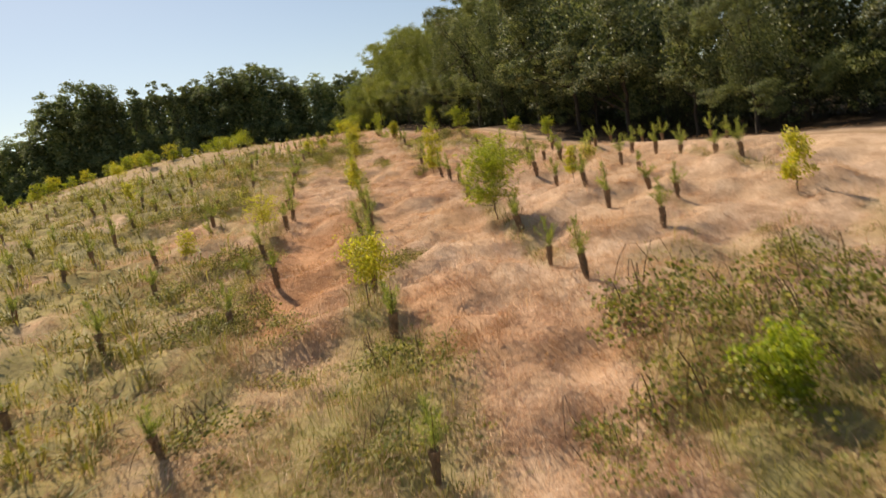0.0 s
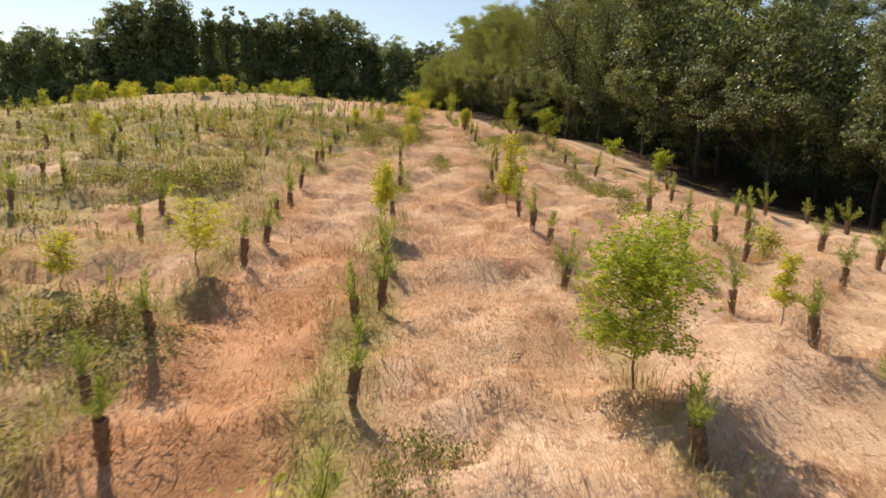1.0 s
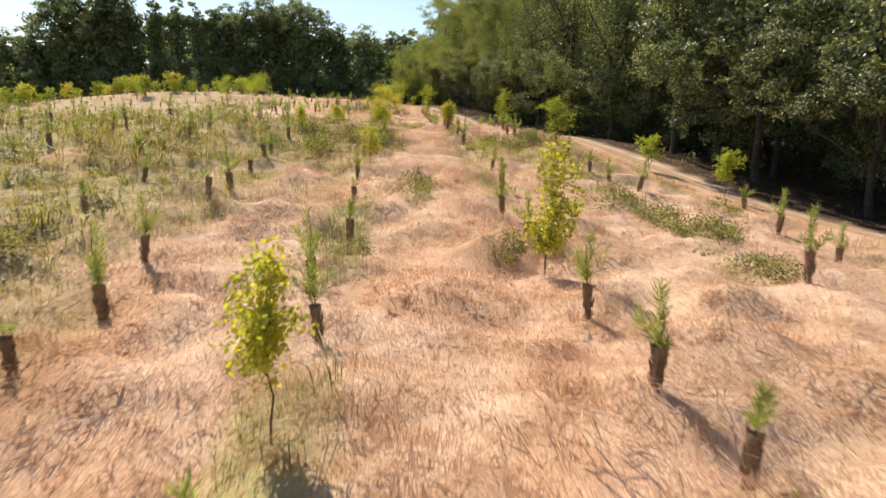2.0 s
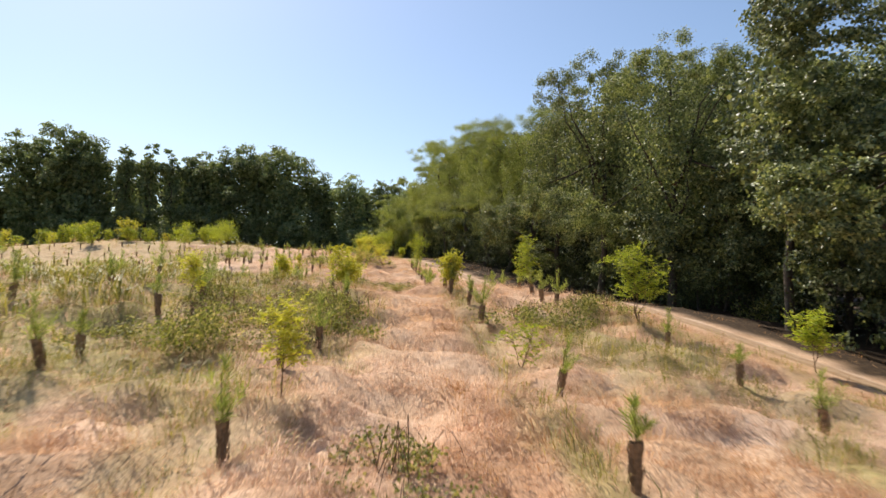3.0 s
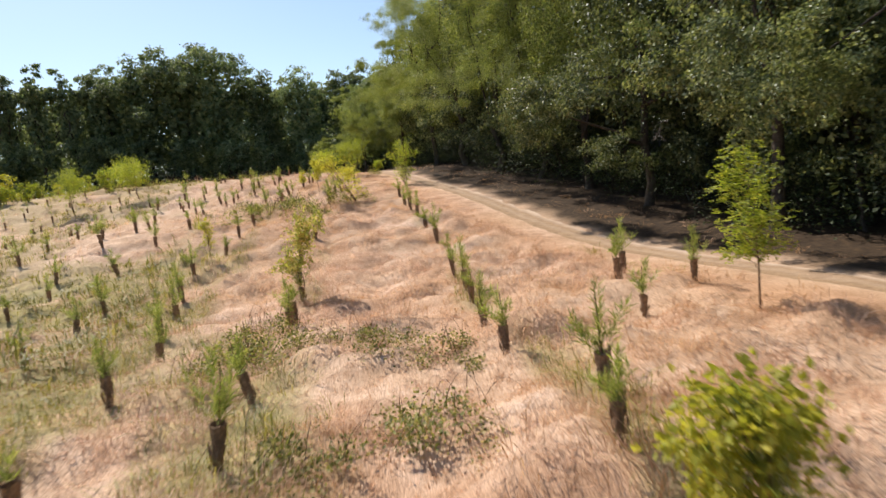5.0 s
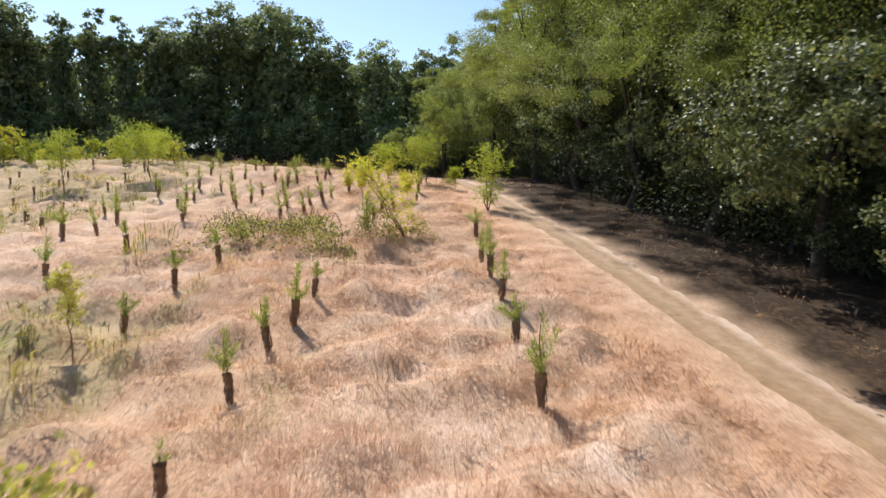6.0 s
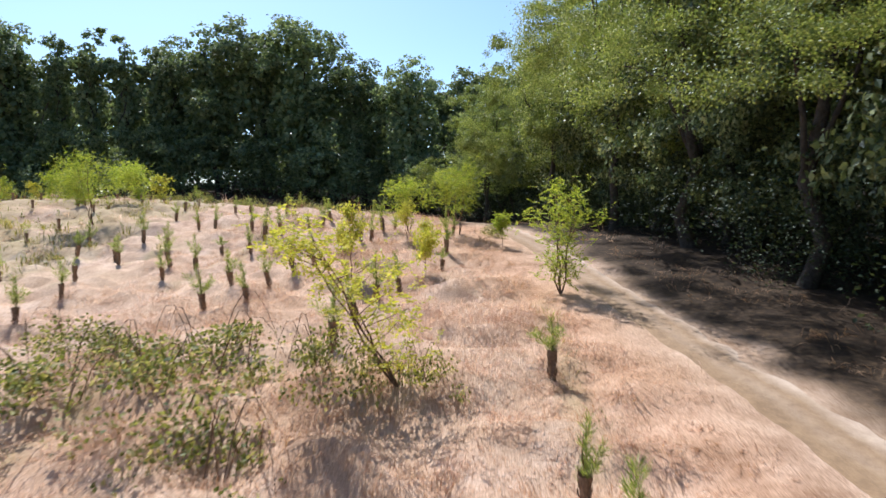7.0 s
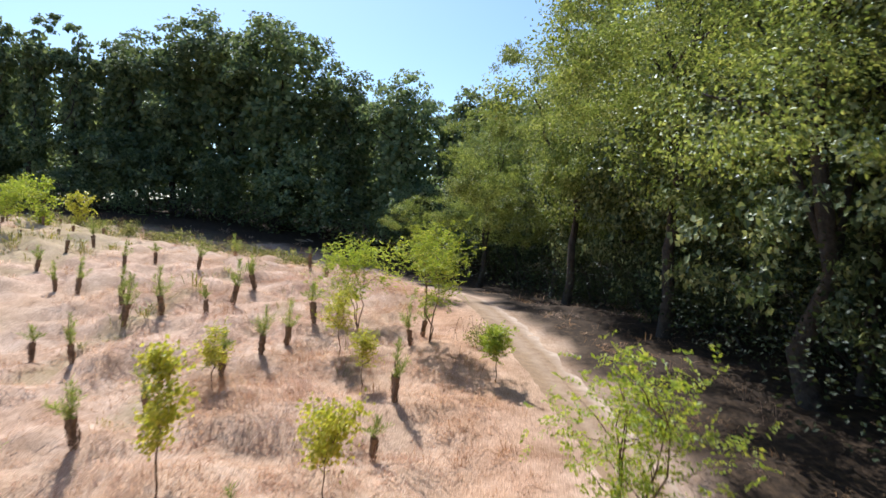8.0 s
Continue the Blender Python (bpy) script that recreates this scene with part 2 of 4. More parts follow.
# ---- geometry helpers ----
class Geo:
    """Collects tubes, leaves and blades into one mesh."""

    def __init__(self):
        self.parts, self.quads, self.tris, self.count = [], [], [], 0

    def add(self, verts, quads=None, tris=None):
        verts = np.asarray(verts, float).reshape(-1, 3)
        if quads is not None:
            self.quads.append(np.asarray(quads) + self.count)
        if tris is not None:
            self.tris.append(np.asarray(tris) + self.count)
        self.parts.append(verts)
        self.count += len(verts)

    def tube(self, points, radii, sides=6, cap=True):
        points = np.asarray(points, float)
        turn = np.linspace(0, 2 * np.pi, sides, endpoint=False)
        rings = []
        for i, (p, r) in enumerate(zip(points, radii)):
            way = points[min(i + 1, len(points) - 1)] - points[max(i - 1, 0)]
            way /= np.linalg.norm(way) + 1e-9
            a = np.cross(way, (0.31, 0.95, 0.05))
            a /= np.linalg.norm(a) + 1e-9
            b = np.cross(way, a)
            rings.append(p + r * (np.cos(turn)[:, None] * a + np.sin(turn)[:, None] * b))
        k, n = np.arange(sides), len(points)
        quads = np.concatenate([np.stack([k + i * sides, (k + 1) % sides + i * sides, (k + 1) % sides + (i + 1) * sides, k + (i + 1) * sides], 1) for i in range(n - 1)])
        verts = np.concatenate(rings + [points[-1:]])
        tip = np.stack([k + (n - 1) * sides, (k + 1) % sides + (n - 1) * sides, np.full(sides, n * sides)], 1)
        self.add(verts, quads, tip if cap else None)

    def leaves(self, base, axis, size, slim, rng, flat=0.0, face=None):
        """One folded four-cornered leaf for every base point, along its axis; face is the way its blade looks."""
        base, axis = np.asarray(base, float), np.asarray(axis, float)
        n = len(base)
        axis = axis / (np.linalg.norm(axis, axis=1, keepdims=True) + 1e-9)
        side = np.cross(axis, rng.normal(size=(n, 3)) * (1 - flat) + np.array([0, 0, 1.6 * flat]) if face is None else face)
        side /= np.linalg.norm(side, axis=1, keepdims=True) + 1e-9
        up = np.cross(side, axis)
        size = np.broadcast_to(size, (n,))[:, None]
        mid, fold = base + 0.48 * size * axis, 0.12 * size * up
        verts = np.stack([base, mid + slim * size * side + fold, base + size * axis - 0.3 * fold, mid - slim * size * side + fold], 1)
        self.add(verts, np.arange(4 * n).reshape(n, 4))

    def blades(self, base, lean, length, width, rise, rng):
        """Bent blades, widest in the middle: base points, level lean vectors, lengths, widths and how steeply they rise."""
        n = len(base)
        side = np.stack([-lean[:, 1], lean[:, 0], np.zeros(n)], 1)
        side += rng.normal(0, 0.16, (n, 3))
        side /= np.linalg.norm(side, axis=1, keepdims=True)
        w, ln, rs = (width / 2)[:, None], length[:, None], rise[:, None]
        up = np.array([[0.0, 0.0, 1.0]])
        mid = base + lean * ln * 0.38 * (1.15 - rs) + up * ln * 0.52 * rs
        tip = base + lean * ln * (1.1 - 0.75 * rs) + up * ln * (0.95 * rs - 0.22)
        verts = np.stack([base, mid + side * w, tip, mid - side * w], 1)
        self.add(verts, np.arange(4 * n).reshape(n, 4))

    def mesh(self, name, skin, smooth=False):
        verts = np.concatenate(self.parts).astype(np.float32)
        quads = np.concatenate(self.quads) if self.quads else np.zeros((0, 4), int)
        tris = np.concatenate(self.tris) if self.tris else np.zeros((0, 3), int)
        me = bpy.data.meshes.new(name)
        me.vertices.add(len(verts))
        me.vertices.foreach_set("co", verts.ravel())
        loops = np.concatenate([quads.ravel(), tris.ravel()]).astype(np.int32)
        me.loops.add(len(loops))
        me.loops.foreach_set("vertex_index", loops)
        total = np.concatenate([np.full(len(quads), 4), np.full(len(tris), 3)]).astype(np.int32)
        me.polygons.add(len(total))
        me.polygons.foreach_set("loop_start", np.concatenate([[0], np.cumsum(total)[:-1]]).astype(np.int32))
        me.polygons.foreach_set("use_smooth", np.full(len(total), smooth))
        me.materials.append(skin)
        me.update(calc_edges=True)
        return me


def part(name, geo, skin, parent, label="", smooth=False):
    ob = new(name, geo.mesh(name, skin, smooth))
    ob.parent = parent
    return tagged(ob, label)


def at_base(name, label, category, group=""):
    return tagged(new(name), label, category, group)


def set_copy(grown, m):
    """A copy of a grown thing at the pose m, whatever the size at which the grown one stands."""
    k = grown.scale
    return copy_thing(grown, m @ Matrix.Diagonal((1 / k.x, 1 / k.y, 1 / k.z, 1)))


def dice(seed):
    return np.random.RandomState(seed)


TABLE = dice(11).rand(256, 256)


def soft_noise(x, y, seed=0):
    """Smooth noise from 0 to 1 with a cell of one unit."""
    x, y = np.asarray(x, float) + 17.3 * seed, np.asarray(y, float) + 41.7 * seed
    i, j = np.floor(x).astype(int), np.floor(y).astype(int)
    u, v = x - i, y - j
    u, v = u * u * (3 - 2 * u), v * v * (3 - 2 * v)
    a, b = TABLE[i % 256, j % 256], TABLE[(i + 1) % 256, j % 256]
    c, d = TABLE[i % 256, (j + 1) % 256], TABLE[(i + 1) % 256, (j + 1) % 256]
    return (a * (1 - u) + b * u) * (1 - v) + (c * (1 - u) + d * u) * v


# ---- the lie of the land ----
def track_x(y):
    """The middle of the track, which runs beside the forest and bends away behind the field."""
    y = np.asarray(y, float)
    bend = lambda s: np.interp(s, (-200, 10, 30, 38, 46, 53, 60, 67, 72, 78, 83.5, 89, 93, 99, 108, 130), (24, 15.6, 14.8, 12.5, 10.1, 9.1, 8.1, 7.0, 6.2, 5.1, 4.1, 2.9, 1.9, -0.6, -7.0, -28))
    return (bend(y - 3) + bend(y - 1.5) + bend(y) + bend(y + 1.5) + bend(y + 3)) / 5


def ease(t):
    t = np.clip(t, 0, 1)
    return t * t * (3 - 2 * t)


SWELLS = (0.09, 0.45, 0.21, -0.27, -0.06, -0.85, 0.2, -0.03, 0.78, 0.03)
SIDE_SLOPES = (0.0, 0.8, 0.13, -0.25, 0.06, 0.45, 0.08, 0.53, -0.07, 0.1)


def land(x, y):
    """The height of the bare ground: a slope that climbs away, with a low rise in the middle, falling to the track and over a far brow."""
    x, y = np.asarray(x, float), np.asarray(y, float)
    s, t = np.clip(x, -33, 18), np.clip(y, -5, 92)
    u = (t - 50) / 50
    z = -0.026 * u - 0.517 * u**2 + 0.917 * u**3 - 0.037 * s + 0.01 * s * u - 0.002 * s**2 + 0.918 * np.exp(-(((t - 45) / 16) ** 2))
    z = z + 0.25 * np.exp(-(((y - 49) / 9) ** 2) - ((x - 8) / 5) ** 2)
    z = z + 0.7 * np.clip((-12 - x) / 15, 0, 1) * np.clip((y - 62) / 28, 0, 1)
    z = z - 0.08 * np.exp(-(((x - track_x(y)) / 1.0) ** 2))
    z = z - 1.9 * np.exp(-(((x - 3) / 15) ** 2)) * ease((y - 80) / 26) - 4.5 * ease((-30 - x) / 34)
    for k, (lift, side) in enumerate(zip(SWELLS, SIDE_SLOPES)):
        z = z + (lift + side * np.clip(x, -22, 16) / 10) * np.exp(-(((y - 4 - 11 * k) / 8.5) ** 2))
    return z + 0.08 * np.clip(y, -30, 150) - 0.02 * np.clip(np.hypot(x, y - 50) - 90, 0, 200)


def tussocks(x, y):
    """Matted grass lies in swells."""
    rough = 0.40 * (soft_noise(x / 1.0, y / 0.75, 1) - 0.5) + 0.28 * (soft_noise(x / 0.5, y / 0.42, 2) - 0.5)
    near = np.clip((26 + x) / 8, 0, 1) * np.clip((26 - x) / 6, 0, 1) * np.clip((112 - y) / 10, 0, 1) * np.clip((y + 8) / 8, 0, 1)
    near = near * np.where(x > track_x(y), 0.35, 1.0)
    return rough * near * np.clip((np.abs(x - track_x(y)) - 1.2) / 1.2, 0.08, 1)


def surface(x, y):
    return land(x, y) + tussocks(x, y)


def height(x, y):
    return float(land(x, y))


# ---- ground and track ----
def stretch(low, high, step, far):
    """Even steps from low to high, then ever longer ones out to far on both sides."""
    grow = step * np.cumsum(1.22 ** np.arange(1, 60))
    grow = grow[grow < far]
    return np.concatenate([(low - grow)[::-1], np.arange(low, high, step), high + grow])


def make_ground():
    xs, ys = stretch(-16, 18, 0.30, 900), stretch(0, 100, 0.30, 900)
    x, y = np.meshgrid(xs, ys, indexing="ij")
    z = surface(x, y)
    n, m = x.shape
    k = (np.arange(n - 1)[:, None] * m + np.arange(m - 1)[None, :]).ravel()
    geo = Geo()
    geo.add(np.stack([x, y, z], -1), np.stack([k, k + m, k + m + 1, k + 1], 1))
    me = geo.mesh("ground", GROUND, True)
    # Litter with tree shade in its colour starts close to the track.
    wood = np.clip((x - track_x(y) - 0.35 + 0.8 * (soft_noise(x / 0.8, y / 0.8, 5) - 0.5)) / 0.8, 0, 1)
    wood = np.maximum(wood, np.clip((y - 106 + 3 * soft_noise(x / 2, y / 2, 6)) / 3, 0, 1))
    me.attributes.new("shaded_forest_floor", "FLOAT", "POINT").data.foreach_set("value", wood.ravel().astype(np.float32))
    me.attributes.new("weed_cover", "FLOAT", "POINT").data.foreach_set("value", weeds_here(x, y).ravel().astype(np.float32))
    me.attributes.new("rust_cover", "FLOAT", "POINT").data.foreach_set("value", rust(x, y).ravel().astype(np.float32))
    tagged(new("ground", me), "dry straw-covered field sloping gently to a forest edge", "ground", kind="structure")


def make_track():
    ys, off = np.arange(4, 112, 0.3), np.linspace(-0.7, 1.15, 14)
    x = track_x(ys)[:, None] + off[None, :]
    y = np.repeat(ys[:, None], len(off), 1)
    edge = np.clip((0.92 - np.abs(off - 0.225)) / 0.25, -0.4, 1)[None, :]
    z = surface(x, y) + 0.016 + 0.02 * (soft_noise(x / 0.3, y / 0.5, 7) - 0.5) + 0.05 * (edge - 1) - 0.03 * np.exp(-(((off - 0.7) / 0.35) ** 2))[None, :]
    n, m = x.shape
    k = (np.arange(n - 1)[:, None] * m + np.arange(m - 1)[None, :]).ravel()
    geo = Geo()
    geo.add(np.stack([x, y, z], -1), np.stack([k, k + 1, k + m + 1, k + m], 1))
    me = geo.mesh("track", TRACK, True)
    loops = np.empty(len(me.loops), np.int32)
    me.loops.foreach_get("vertex_index", loops)
    uv = np.stack([np.broadcast_to((off + 0.7) / 2.15, x.shape).ravel()[loops], y.ravel()[loops] / 10], 1)
    me.uv_layers.new(name="across").data.foreach_set("uv", uv.ravel().astype(np.float32))
    tagged(new("track", me), "pale sandy farm track with worn wheel lines", "track", kind="structure")


# ---- grass, which nobody could count ----
ROW_X = (-2.55, 0.15, 3.6, 7.1, 10.3, -5.3, -8.4)


def lean_of(x, y, rng, wild):
    turn = 2 * np.pi * (1.8 * soft_noise(x / 2.1, y / 1.7, 21) + 0.3 * soft_noise(x / 0.7, y / 0.7, 22)) + rng.normal(0, wild, len(x))
    return np.stack([np.cos(turn), np.sin(turn), np.zeros(len(x))], 1)


def sow(name, label, skin, count, x0, x1, y0, y1, keep, length, width, rise, seed, wild=0.55, per_tuft=14):
    """Scatters tufts of blades over a stretch of the field; keep(x, y) is the chance that a tuft grows there."""
    rng = dice(seed)
    tufts = count // per_tuft
    u, v = rng.uniform(x0, x1, tufts), rng.uniform(y0, y1, tufts)
    stay = rng.rand(tufts) < keep(u, v)
    u, v = u[stay], v[stay]
    k = np.repeat(np.arange(len(u)), rng.randint(per_tuft // 2, per_tuft * 3 // 2 + 1, len(u)))
    n = len(k)
    size = rng.uniform(0.55, 1.45, len(u))[k]
    away = rng.normal(0, 1.0, (n, 2)) * (0.10 * size)[:, None]
    x, y = u[k] + away[:, 0], v[k] + away[:, 1]
    base = np.stack([x, y, surface(x, y) - 0.015], 1)
    size = size * rng.uniform(*length, n) * (0.35 + 1.3 * soft_noise(x / 1.0, y / 0.75, 1))
    swing = lean_of(u, v, rng, wild)[k] + np.concatenate([7.0 * away, np.zeros((n, 1))], 1) + rng.normal(0, 0.45, (n, 3)) * np.array([1, 1, 0])
    swing /= np.linalg.norm(swing, axis=1, keepdims=True) + 1e-6
    lift = np.clip(rng.normal(rise, 0.1, len(u))[k] + rng.normal(0, 0.13, n), 0.1, 0.98)
    geo = Geo()
    geo.blades(base, swing, size, rng.uniform(*width, n), lift, rng)
    tagged(new(name, geo.mesh(name, skin)), label, "grass", kind="stuff")


def off_track(x, y):
    d = x - track_x(y)
    return np.where(d < 0, np.clip((-d - 0.9) / 1.6, 0, 1), np.clip((d - 1.3) / 2, 0, 0.05)) * (y < 108)


def rust(x, y):
    """Where the redder, coarser grass grows."""
    wild = 0.6 * np.clip((soft_noise(x / 1.7, y / 2.2, 31) - 0.52) * 4, 0, 1) * np.clip((6 - x) / 4, 0.15, 1) * (1 - 0.65 * np.clip((y - 50) / 8, 0, 1))
    lane = np.exp(-(((x + 1.3) / 1.5) ** 2) - ((y - 16.5) / 4.5) ** 2) * np.clip(2.2 * soft_noise(x / 0.9, y / 0.9, 30) - 0.1, 0, 1)
    verge = np.exp(-(((x - track_x(y) + 1.7) / 1.0) ** 2)) * (y > 30)
    return np.clip(wild + 1.5 * lane + 0.55 * verge, 0, 1)


def straw_here(x, y):
    lane = np.clip(1.15 - np.abs(x - 1.5) / 14, 0.25, 1)
    return off_track(x, y) * lane * (1 - 0.7 * rust(x, y)) * (0.35 + 0.65 * np.clip(2.2 * soft_noise(x / 1.1, y / 1.1, 32) - 0.25, 0, 1))


def weeds_here(x, y):
    row = np.min([np.abs(x - r - 0.25 * (soft_noise(y / 3, 0 * y, 33) - 0.5)) for r in ROW_X], axis=0)
    lines = np.exp(-((row / 0.36) ** 2)) * np.clip(2.6 * soft_noise(x / 2.0, y / 2.6, 34) - 0.8, 0, 1) * (0.85 + 1.0 * (np.abs(x - 0.15) < 1) * (y < 34)) * (1 - 0.6 * np.clip((y - 54) / 6, 0, 1))
    west = np.clip((-2.0 - x) / 2.5, 0, 1) * np.clip(3.3 * (soft_noise(x / 2.2, y / 2.2, 35) * np.clip((26 + x) / 8, 0, 1) + 0.3 * np.clip((-18 - x) / 8, 0, 1)) - 0.05, 0, 1) * (1 - (0.88 - 0.35 * np.clip((-8 - x) / 5, 0, 1)) * np.clip((y - 60 - 14 * (soft_noise(x / 7, y / 7, 40) - 0.5)) / 10, 0, 1))
    south = np.clip((13 - y) / 5, 0, 1) * np.clip(2.4 * soft_noise(x / 1.6, y / 1.6, 36) - 0.6, 0, 1) * np.clip(np.abs(x - 2.3) - 0.8, 0, 1)
    middle = 1.9 * np.exp(-(((x + 2.8) / 3.2) ** 2) - ((y - 43) / 10) ** 2) * np.clip(2.2 * soft_noise(x / 1.2, y / 1.2, 37) - 0.3, 0, 1)
    east = 0.9 * np.exp(-(((x - 7) / 3.2) ** 2) - ((y - 41) / 5) ** 2) * np.clip(2.4 * soft_noise(x / 1.1, y / 1.1, 42) - 0.4, 0, 1)
    cover = np.clip(lines + west + south + middle + east, 0, 1)
    return off_track(x, y) * cover * (cover > 0.3)


make_ground()
make_track()
sow("dry_grass", "bleached straw-coloured grass lying matted in swells", STRAW, 1050000, -7.5, 11.5, 1.5, 95, straw_here, (0.12, 0.40), (0.004, 0.011), 0.46, 41, 0.8, 16)
sow("rusty_grass", "coarse reddish-brown dry grass in patches between rows", RUSTY, 300000, -9.5, 12, 1.5, 97, lambda x, y: off_track(x, y) * rust(x, y), (0.2, 0.44), (0.006, 0.014), 0.5, 42, 0.5, 18)
sow("verge_litter", "dry grass stalks and litter along the shaded verge", RUSTY, 60000, 0, 18, 20, 97, lambda x, y: np.clip((x - track_x(y) - 1.3) / 0.4, 0, 1) * np.clip((track_x(y) + 3.6 - x) / 1.2, 0, 1) * np.clip(2.6 * soft_noise(x / 0.8, y / 0.8, 44) - 0.8, 0, 1), (0.15, 0.4), (0.006, 0.014), 0.4, 47, 1.2, 12)
sow("far_grass", "pale dry grass of the wider field", STRAW, 45000, -62, -7, 2, 108, lambda x, y: np.clip((-7 - x) / 4, 0, 1) * 0.4 + 0.5 * soft_noise(x / 2, y / 2, 38), (0.3, 0.65), (0.014, 0.03), 0.5, 43)
sow("green_weeds", "yellow-green weeds growing along the planted rows", WEED, 300000, -3.4, 12, 1.5, 96, weeds_here, (0.2, 0.5), (0.006, 0.014), 0.75, 44, 1.4)
sow("western_weeds", "olive-green weeds among the western planted rows", WEED, 105000, -19, -3.4, 1.5, 94, lambda x, y: weeds_here(x, y) * np.clip((x + 19) / 6, 0, 1), (0.28, 0.65), (0.018, 0.036), 0.75, 46, 1.4)
sow("far_weeds", "yellow-green weeds of the wider field", WEED, 48000, -62, -12, 2, 106, lambda x, y: np.clip((-12 - x) / 5, 0, 1) * np.clip(2.4 * soft_noise(x / 4, y / 4, 39) + 0.05, 0, 1) * (1 - 0.3 * np.clip((y - 54 - 14 * (soft_noise(x / 7, y / 7, 40) - 0.5)) / 10, 0, 1)), (0.3, 0.7), (0.025, 0.05), 0.75, 45, 1.4)


# ---- forest ----
def bent(rng, a, b, steps, sway):
    t = np.linspace(0, 1, steps)[:, None]
    path = np.asarray(a) * (1 - t) + np.asarray(b) * t
    return path + np.concatenate([np.zeros((1, 3)), rng.normal(0, sway, (steps - 1, 3))]) * np.array([1, 1, 0.3])


def unit(rng, n):
    v = rng.normal(size=(n, 3))
    return v / np.linalg.norm(v, axis=1, keepdims=True)


def forest_tree(seed, tall, low, wide, clumps, per_clump, leaf, skin, label, slim=0.34, squash=0.72, gaps=0.0, lobes=16, skirt=0.5, bunch=1.0, inner=1.9):
    """A broadleaved tree: trunk, limbs and a crown of many leaf clumps."""
    rng = dice(seed)
    tree = at_base("forest_tree", label, "tree", "trees of the forest edge")
    trunk = Geo()
    spine = bent(rng, (0, 0, -0.3), (rng.normal(0, 0.3), rng.normal(0, 0.3), tall * 0.86), 9, 0.12)
    trunk.tube(spine, np.linspace(0.017 * tall, 0.03, 9) * np.r_[1.25, np.ones(8)], 9)
    part("trunk", trunk, BARK, tree, "", True)
    mid, half = (tall + low) / 2, (tall - low) / 2
    boughs = []
    for i in range(lobes):
        d = unit(rng, 1)[0]
        if i < lobes // 3:
            d[2] = 0.45 + 0.5 * abs(d[2])
            d /= np.linalg.norm(d)
        elif i >= 3 * lobes // 5:
            flat = np.hypot(d[0], d[1]) + 1e-6
            d = np.array([0.95 * d[0] / flat, 0.95 * d[1] / flat, -skirt - 0.4 * rng.rand()])
        shape = (0.62 + 0.25 * rng.rand()) * (1.35 - 0.35 * bunch) * (1.06 - 0.22 * d[2] - 0.1 * d[2] ** 2)
        boughs.append((np.array([d[0] * wide * shape, d[1] * wide * shape, mid + d[2] * half * 0.74]), bunch * wide * rng.uniform(0.24, 0.40)))
    centres, sizes = [], []
    while len(centres) < clumps:
        b, reach = boughs[len(centres) % lobes]
        d = unit(rng, 1)[0] + np.array([0, 0, 0.25])
        c = b + d * reach * rng.uniform(0.45, 1.0) * np.array([1, 1, 0.8])
        c[2] = min(max(c[2], low + 0.3), tall)
        if gaps and rng.rand() < gaps * (c[2] > mid):
            continue
        centres.append(c)
        sizes.append((0.4 + 0.6 * bunch) * wide * rng.uniform(0.16, 0.28))
    for i in range(7):
        limb = Geo()
        goal = centres[rng.randint(len(centres))]
        foot = spine[2 + rng.randint(5)]
        limb.tube(bent(rng, foot, foot * 0.12 + goal * 0.88, 6, 0.12), np.linspace(0.007 * tall, 0.012, 6), 6)
        part("limb", limb, BARK, tree, "", True)
    crown = Geo()
    n = int(14 * clumps * (0.3 / leaf) ** 1.5 * (1.9 / inner) ** 1.5)
    d = unit(rng, n)
    heart = d * (rng.rand(n, 1) ** 0.45) * np.array([0.52 * wide, 0.52 * wide, 0.70 * half]) + np.array([0, 0, mid])
    crown.leaves(heart, rng.normal(size=(n, 3)), inner * leaf, 0.42, rng)
    for c, s in zip(centres, sizes):
        n = int(per_clump * rng.uniform(0.75, 1.2) * (s / (0.21 * wide)) ** 1.8)
        outward = (c - np.array([0, 0, mid])) / (np.linalg.norm(c - np.array([0, 0, mid])) + 0.1)
        tufts = 7
        way = unit(rng, tufts) + 0.6 * outward + np.array([0, 0, 0.4])
        way /= np.linalg.norm(way, axis=1, keepdims=True)
        spray = c + way * (s * rng.uniform(0.5, 1.2, tufts))[:, None] * np.array([1.1, 1.1, squash])
        k = rng.randint(tufts, size=n)
        d = way[k] + 0.5 * rng.normal(size=(n, 3))
        p = spray[k] + rng.normal(size=(n, 3)) * np.array([0.18, 0.18, 0.11]) * s
        p[:, 2] = np.maximum(p[:, 2], low * 0.7)
        face = d + 0.35 * rng.normal(size=(n, 3)) + np.array([0, 0, 0.45])
        axis = np.cross(face, rng.normal(size=(n, 3))) + 0.35 * d + np.array([0, 0, -0.15])
        crown.leaves(p, axis, leaf * rng.uniform(0.65, 1.3, n), slim, rng, 0.45, face)
    part("crown", crown, skin, tree)
    cloud = np.concatenate(crown.parts)
    return tree, float(np.percentile(cloud[:, 2], 99.8)), float(np.percentile(np.hypot(cloud[:, 0], cloud[:, 1]), 97))


